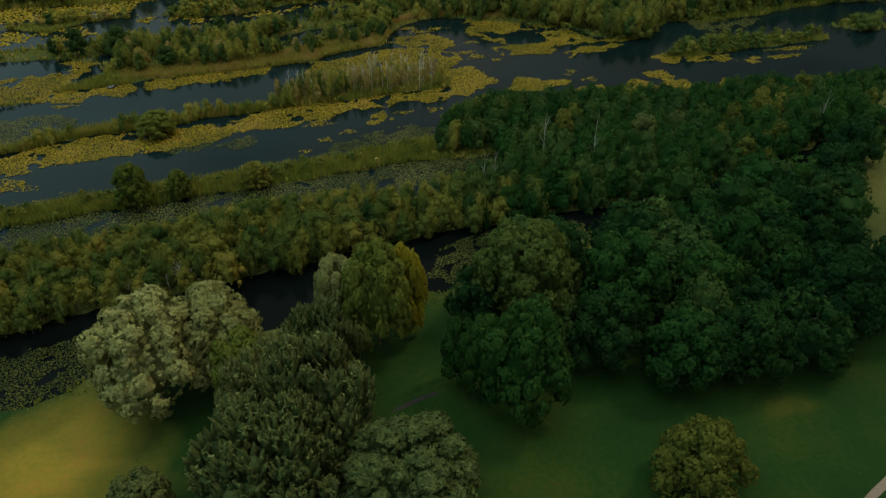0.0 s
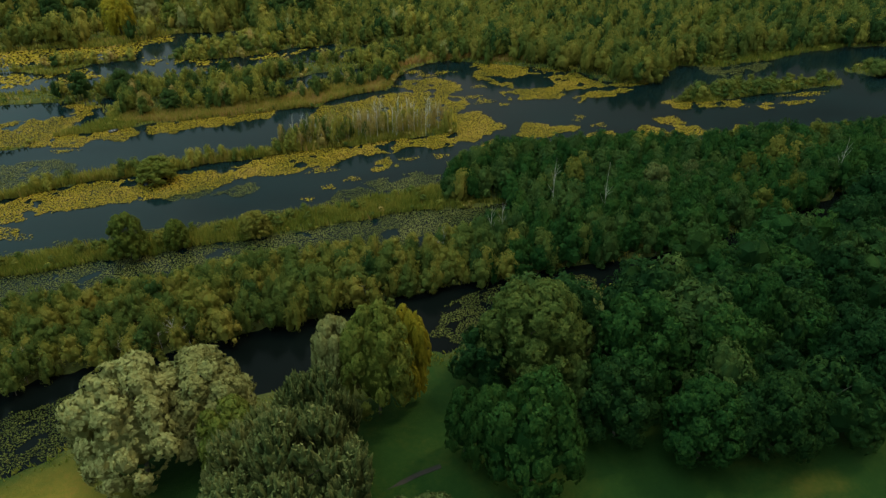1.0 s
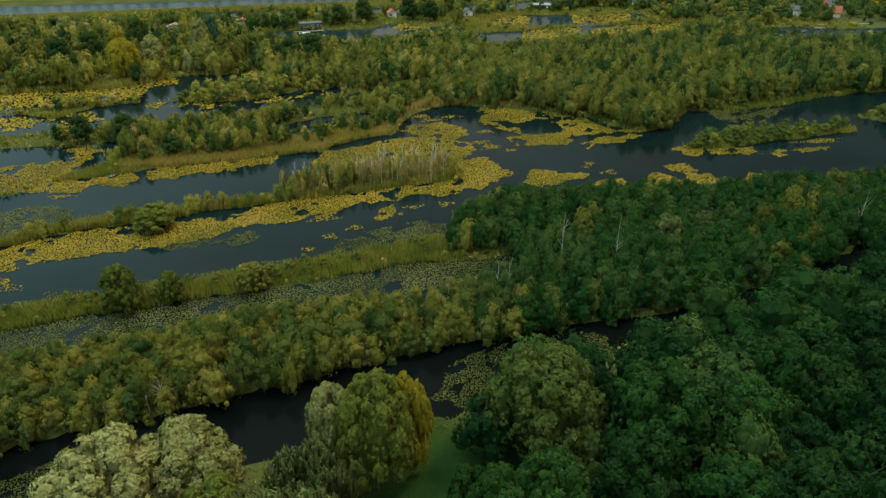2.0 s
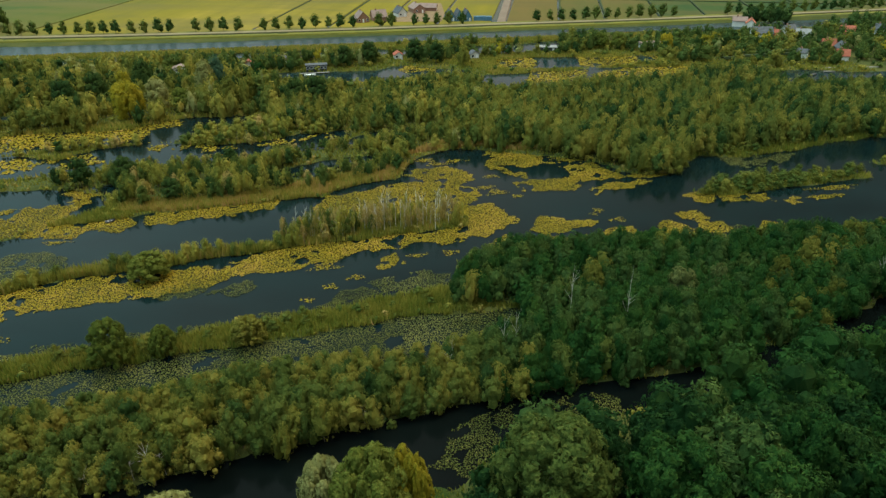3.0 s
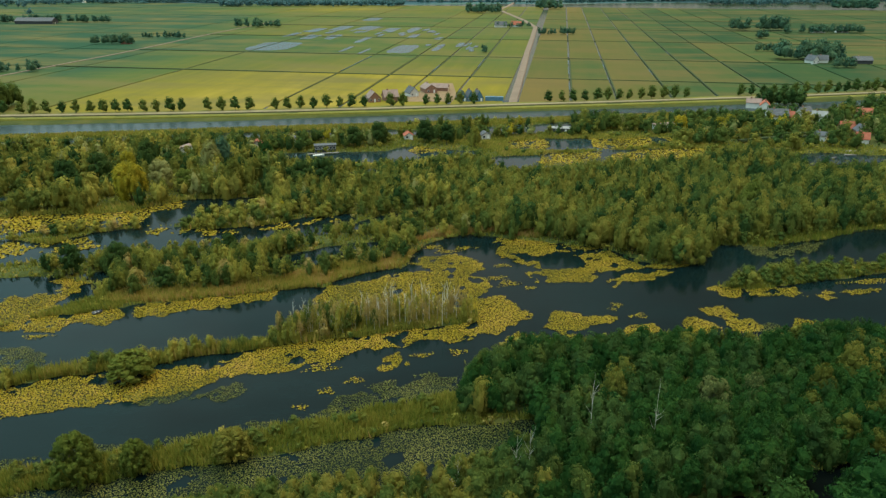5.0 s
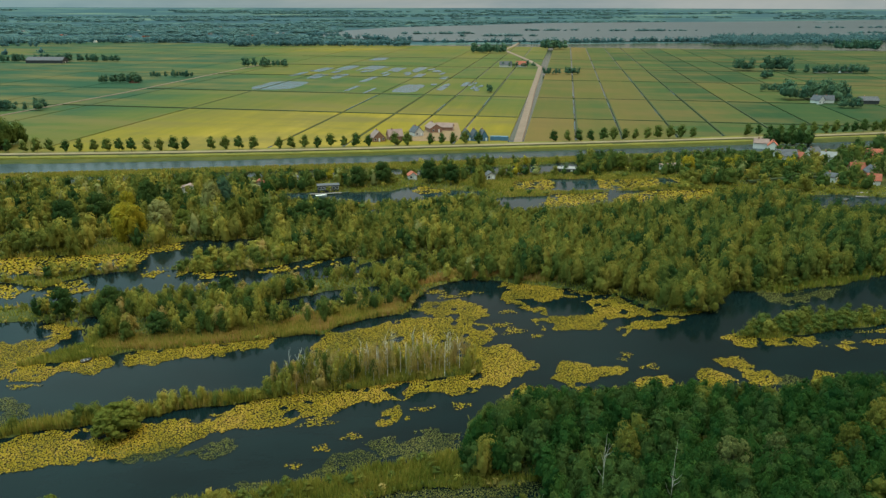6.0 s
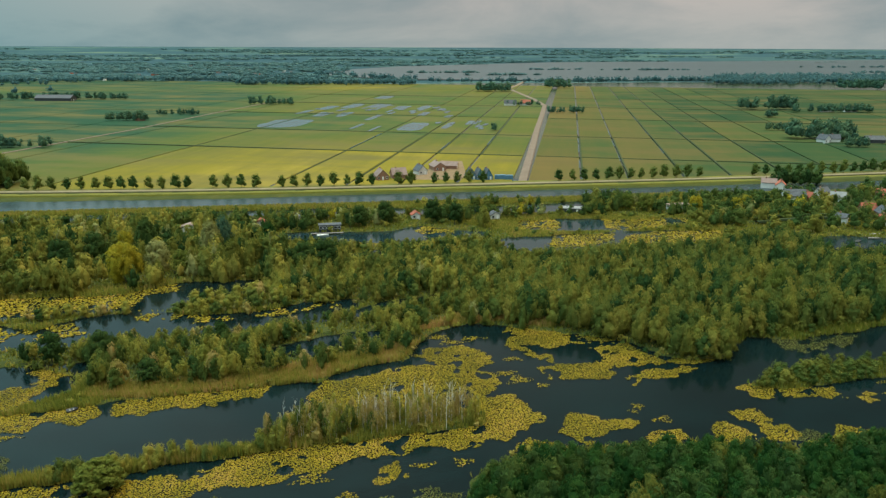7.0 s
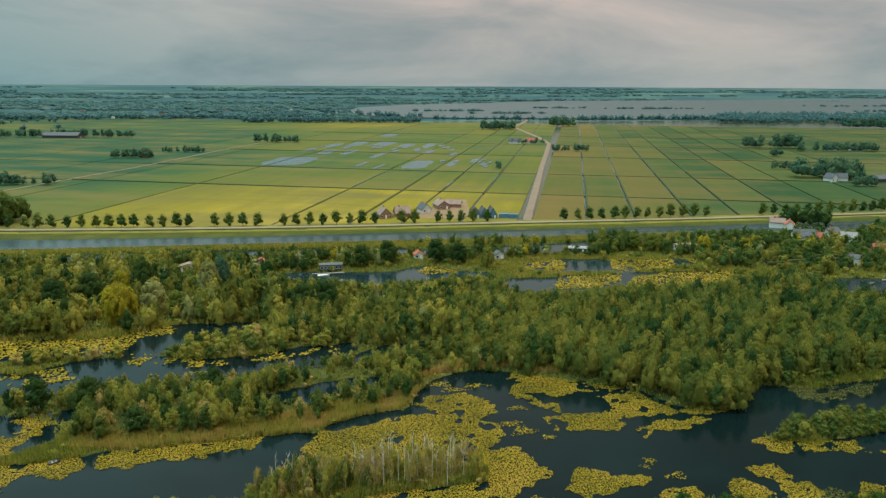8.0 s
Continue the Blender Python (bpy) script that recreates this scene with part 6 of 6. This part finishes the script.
# ---- buildings ----
def house(x, y, turn, w, l, wall_h, roof_h, roof, wall, label, windows=3, chimney=True, flat=False, name="house"):
    """A house with walls, a pitched roof with eaves, door, windows and chimney."""
    foot = new(name)
    foot.matrix_world = pose(x, y, 0.15 if y > 455 else 0.5, 0, 0, turn)
    bm2 = box(bmesh.new(), -w / 2, -l / 2, -0.6, w / 2, l / 2, wall_h)
    if not flat:
        for s in (-1, 1):
            bm2.faces.new([bm2.verts.new(p) for p in ((-w / 2, s * l / 2, wall_h), (w / 2, s * l / 2, wall_h), (0, s * l / 2, wall_h + roof_h * 0.98))])
    part("wall", bm2, wall, foot)
    bm2 = bmesh.new()
    if flat:
        box(bm2, -w / 2 - 0.3, -l / 2 - 0.3, wall_h + 0.003, w / 2 + 0.3, l / 2 + 0.3, wall_h + 0.35)
    else:
        e, t = 0.5, 0.22
        k = roof_h / (w / 2)
        prof = ((-w / 2 - e, wall_h - e * k), (0, wall_h + roof_h), (w / 2 + e, wall_h - e * k), (w / 2 + e, wall_h - e * k + t), (0, wall_h + roof_h + t), (-w / 2 - e, wall_h - e * k + t))
        ends = [[bm2.verts.new((px, s * (l / 2 + 0.35), pz)) for px, pz in prof] for s in (-1, 1)]
        for j in range(6):
            bm2.faces.new((ends[0][j], ends[0][(j + 1) % 6], ends[1][(j + 1) % 6], ends[1][j]))
        for q in ends:
            bm2.faces.new((q[0], q[1], q[4], q[5]))
            bm2.faces.new((q[1], q[2], q[3], q[4]))
    part("roof", bm2, roof, foot)
    for k in range(windows):
        px = -w / 2 + (k + 0.5) * w / windows
        hi = min(2.1, wall_h - 0.25)
        if k == windows // 2 and windows > 1:
            part("door", box(bmesh.new(), px - 0.5, -l / 2 - 0.06, 0, px + 0.5, -l / 2 + 0.02, hi), FRAME, foot)
            continue
        fr = part("window", box(bmesh.new(), px - 0.65, -l / 2 - 0.06, 0.85, px + 0.65, -l / 2 + 0.02, hi), FRAME, foot)
        part("pane", box(bmesh.new(), px - 0.55, -l / 2 - 0.08, 0.95, px + 0.55, -l / 2 - 0.05, hi - 0.1), PANE, fr)
    if chimney and not flat:
        part("chimney", box(bmesh.new(), -0.35, l * 0.2 - 0.35, wall_h + roof_h * 0.6, 0.35, l * 0.2 + 0.35, wall_h + roof_h + 0.9), WALL_BRICK, foot)
    return tagged(foot, label, "barn" if name == "barn" else "house", "houses of the village" if y < 450 else "")


house(35, 479, 12, 7.5, 9, 2.4, 3.8, ROOF_PINK, WALL_BRICK, "brick farmhouse with a steep weathered roof beside the road")
house(46, 482, 100, 7, 9, 2.5, 3.6, ROOF_PINK, WALL_BRICK, "low brick outbuilding with a weathered roof", 2)
house(61, 494, 20, 6, 8, 2.6, 3.2, ROOF_DARK, WALL_WHITE, "small white farm building with a grey roof", 2)
house(82, 512, 72, 6, 12, 2.4, 2.0, ROOF_PINK, WALL_BRICK, "low brick barn with a weathered roof in the farm yard", 3, False, name="barn")
house(74, 508, 10, 8, 12, 2.8, 2.6, ROOF_PINK, WALL_BRICK, "farm shed with a dark roof in the yard", 2)
for x, y in ((90, 474), (95, 473), (100, 472)):
    house(x, y, 4, 5.0, 8, 2.2, 4.2, ROOF_DARK, BLUE, "narrow blue-walled house with a steep dark roof by the farm road", 2)
for x, y, w in ((108, 470, 7), (113, 468.5, 5)):
    part_box = tagged(part("container", box(bmesh.new(), -w / 2, -1.3, 0, w / 2, 1.3, 2.5), BLUE), "blue metal storage container by the road", "container")
    part_box.matrix_world = pose(x, y, 0.15, 0, 0, -6)
bm = bmesh.new()
bm.faces.new([bm.verts.new((x, y, 0.22)) for x, y in ((52, 474), (84, 470), (90, 490), (96, 540), (82, 545), (70, 512), (52, 494))])
tagged(part("farm_yard", bm, YARD), "bare reddish earth and paving round the barn", "yard", kind="structure")
bm = bmesh.new()
box(bm, -6, -10, -0.4, 6, 10, 0.55)
slab = tagged(part("silage_slab", bm, PAVING), "wide grey-pink concrete storage slab behind the farm", "paving")
slab.matrix_world = pose(82, 524, 0, 0, 0, -18)
for x, y, t, w, l, h1, h2, roof, wall, label in (
    (258, 424, 60, 8, 13, 3.0, 3.2, ROOF_PINK, WALL_WHITE, "white house with a pale roof by the dike road"), (261, 417, 150, 8, 12, 2.8, 3.6, ROOF_RED, WALL_WHITE, "white house with a red tiled roof by the dike road"),
    (250, 388, 75, 11, 17, 3.0, 4.6, ROOF_DARK, WALL_WHITE, "long white house with a dark slate roof"), (257, 386, 20, 6, 8, 2.6, 3.4, ROOF_RED, WALL_BRICK, "small brick house with a red tiled roof"),
    (271, 395, 110, 8, 14, 2.8, 3.4, ROOF_DARK, WALL_WHITE, "white house with a dark roof in the village"), (272, 383, 60, 8, 12, 2.8, 3.4, ROOF_GREY, WALL_WHITE, "white house with a grey roof in the village"),
    (242, 339, 40, 6, 8, 3.0, 2.2, ROOF_DARK, WALL_WHITE, "small white boathouse by the pond"), (267, 354, 70, 8, 11, 2.8, 4.0, ROOF_RED, WALL_BRICK, "brick house with a bright red tiled roof"),
    (269, 346, 160, 8, 12, 2.8, 4.0, ROOF_DARK, WALL_BRICK, "brick house with a dark tiled roof"), (258, 331, 60, 6, 9, 2.8, 3.8, ROOF_RED, WALL_WHITE, "white house with a bright red roof by the pond"),
    (300, 384, 70, 8, 12, 3.0, 4.0, ROOF_RED, WALL_BRICK, "brick house with a red tiled roof"), (322, 385, 10, 8, 12, 3.0, 4.0, ROOF_DARK, WALL_WHITE, "white house with a dark roof among trees"),
    (421, 604, 10, 8, 12, 3.0, 4.5, ROOF_DARK, WALL_WHITE, "white farmhouse among dark trees"), (432, 606, 70, 7, 11, 3.0, 4.0, ROOF_DARK, WALL_WHITE, "white farmhouse among dark trees"), (462, 596, 80, 10, 20, 3.0, 3.5, ROOF_DARK, WALL_DARK, "long dark barn at the field edge"),
    (-199, 850, 80, 6, 9, 2.6, 2.8, ROOF_RED, WALL_BRICK, "red-roofed farmhouse among field trees"), (240, 1000, 80, 8, 16, 3.0, 4.0, ROOF_DARK, WALL_WHITE, "white farmhouse at the end of the road"), (-387, 1143, 80, 16, 52, 4.0, 4.0, ROOF_DARK, WALL_DARK, "long dark barn in the far fields"),
    (262, 1002, 60, 8, 14, 3.0, 4.0, ROOF_RED, WALL_WHITE, "farmhouse at the end of the road"), (612, 868, 80, 8, 20, 3.0, 3.0, ROOF_DARK, WALL_WHITE, "low white shed in the fields"), (640, 862, 80, 8, 18, 3.0, 4.0, ROOF_DARK, WALL_WHITE, "white farmhouse among far trees"),
):
    k = 0.62 if y < 450 else 0.8 if x > 400 else 1.0
    house(x, y, t, w * k, l * k, h1, h2 * k, roof, wall, label)
house(178, 374, 4, 11, 4.5, 2.6, 0, ROOF_PINK, WALL_WHITE, "white flat-roofed bungalow among reeds", 5, flat=True)
house(-56, 362, 5, 6.5, 4, 2.3, 1.0, ROOF_PINK, WALL_WHITE, "small white cabin by the water", 2, False)
house(-26, 366, 5, 4.5, 4, 2.2, 1.3, ROOF_RED, WALL_WHITE, "small cabin with an orange-red roof", 2, False)
house(-12, 374, 5, 6, 5, 2.4, 1.2, ROOF_DARK, WALL_WHITE, "small white cabin on the bank", 2, False)
house(45, 372, 5, 3.8, 4, 2.3, 1.3, ROOF_RED, WALL_WHITE, "small cabin with a red roof", 2, False)
house(82, 367, 5, 4.2, 4, 2.4, 1.2, ROOF_DARK, WALL_WHITE, "small white cabin on the bank", 2, False)
house(5, 356, 3, 9.5, 3.6, 2.4, 0, ROOF_DARK, WALL_DARK, "dark houseboat with a flat roof and wide windows", 6, flat=True, name="houseboat")
house(124, 378, -14, 9, 5, 1.6, 0, ROOF_GREY, WALL_DARK, "low boathouse with a pale flat roof", 2, flat=True, name="boathouse")
for k in range(90):
    y = rng3.uniform(1700, 2700)
    x = rng3.uniform(-0.7 * y, -100)
    far_h = tagged(part("far_house", box(bmesh.new(), -4, -3, 0, 4, 3, 3.6), (ROOF_GREY, WALL_BRICK, WALL_WHITE, ROOF_PINK, ROOF_GREY, ROOF_RED)[k % 6]), "tiny pale distant house between woods", "house", group="distant houses")
    far_h.matrix_world = pose(x, y, 0, 0, 0, 40 * k)

# ---- hedges and path, boats and jetties ----
for line in ([(203, 346), (215, 349), (230, 350), (244, 350)], [(200, 340), (214, 343), (228, 344), (238, 344)]):
    strip("hedge", line, 2.2, 2.2, SEDGE_DARK, "long clipped dark green garden hedge", "hedge", kind="")
strip("path", [(1, 66.2), (4, 67.5), (7, 68.8), (11, 70.3), (14, 71.0)], 0.9, 0.98, PATH, "worn dark footpath across the lawn", "path")
strip("path", [(60, 40.5), (66, 43), (76, 46.5), (90, 50), (110, 52)], 2.2, 1.0, ROAD_SIDE, "brownish gravel path at the edge of the lawn", "path")


def boat(x, y, turn, long, hull_mat, label):
    """A small open boat: hull with raised bow, rim and two thwarts."""
    foot = new("boat")
    foot.matrix_world = pose(x, y, 0.02, 0, 0, turn)
    bm2 = bmesh.new()
    rows = []
    for k in range(7):
        q = k / 6
        w = max(0.05, 0.75 * (1 - max(0, q - 0.45) ** 2 * 3.1))
        px, rim = (q - 0.5) * long, 0.42 + 0.25 * q * q
        rows.append([bm2.verts.new(p) for p in ((px, -w, rim), (px, -w * 0.7, 0.0), (px, 0, -0.12), (px, w * 0.7, 0.0), (px, w, rim), (px, w - 0.08 * (w > 0.1), rim), (px, 0, 0.12), (px, -w + 0.08 * (w > 0.1), rim))])
    for r0, r1 in zip(rows, rows[1:]):
        for k in range(8):
            bm2.faces.new((r0[k], r0[(k + 1) % 8], r1[(k + 1) % 8], r1[k]))
    bm2.faces.new(rows[0])
    part("hull", bm2, hull_mat, foot)
    for q in (-0.2, 0.12):
        part("thwart", box(bmesh.new(), q * long - 0.14, -0.6, 0.34, q * long + 0.14, 0.6, 0.39), JETTY, foot)
    return tagged(foot, label, "boat")


boat(-51.5, 200.5, 25, 2.4, WALL_DARK, "small dark grey boat moored at the reed edge")
boat(-93, 307, 10, 6.0, BLUE, "blue open boat moored in a narrow channel")
boat(2, 348, 5, 5.0, FRAME, "small white boat beside the houseboat")
boat(238, 312, -20, 5.0, JETTY, "small grey boat on the village pond")
boat(228, 309, 30, 4.5, WALL_DARK, "small dark boat on the village pond")
for x, y, t, l in ((246, 318, 0, 12), (262, 316, -8, 10), (4, 350.5, 3, 14), (118, 370, -14, 8)):
    jetty = new("jetty")
    jetty.matrix_world = pose(x, y, 0.1, 0, 0, t)
    for k in range(int(l / 0.5)):
        part("plank", box(bmesh.new(), -l / 2 + k * 0.5, -0.7, 0.35, -l / 2 + k * 0.5 + 0.44, 0.7, 0.42), JETTY, jetty)
    for k in (-0.45, 0.45):
        for s in (-0.6, 0.6):
            part("post", box(bmesh.new(), k * l - 0.08, s - 0.08, -1.2, k * l + 0.08, s + 0.08, 0.7), JETTY, jetty)
    tagged(jetty, "grey weathered wooden jetty at the water", "jetty")
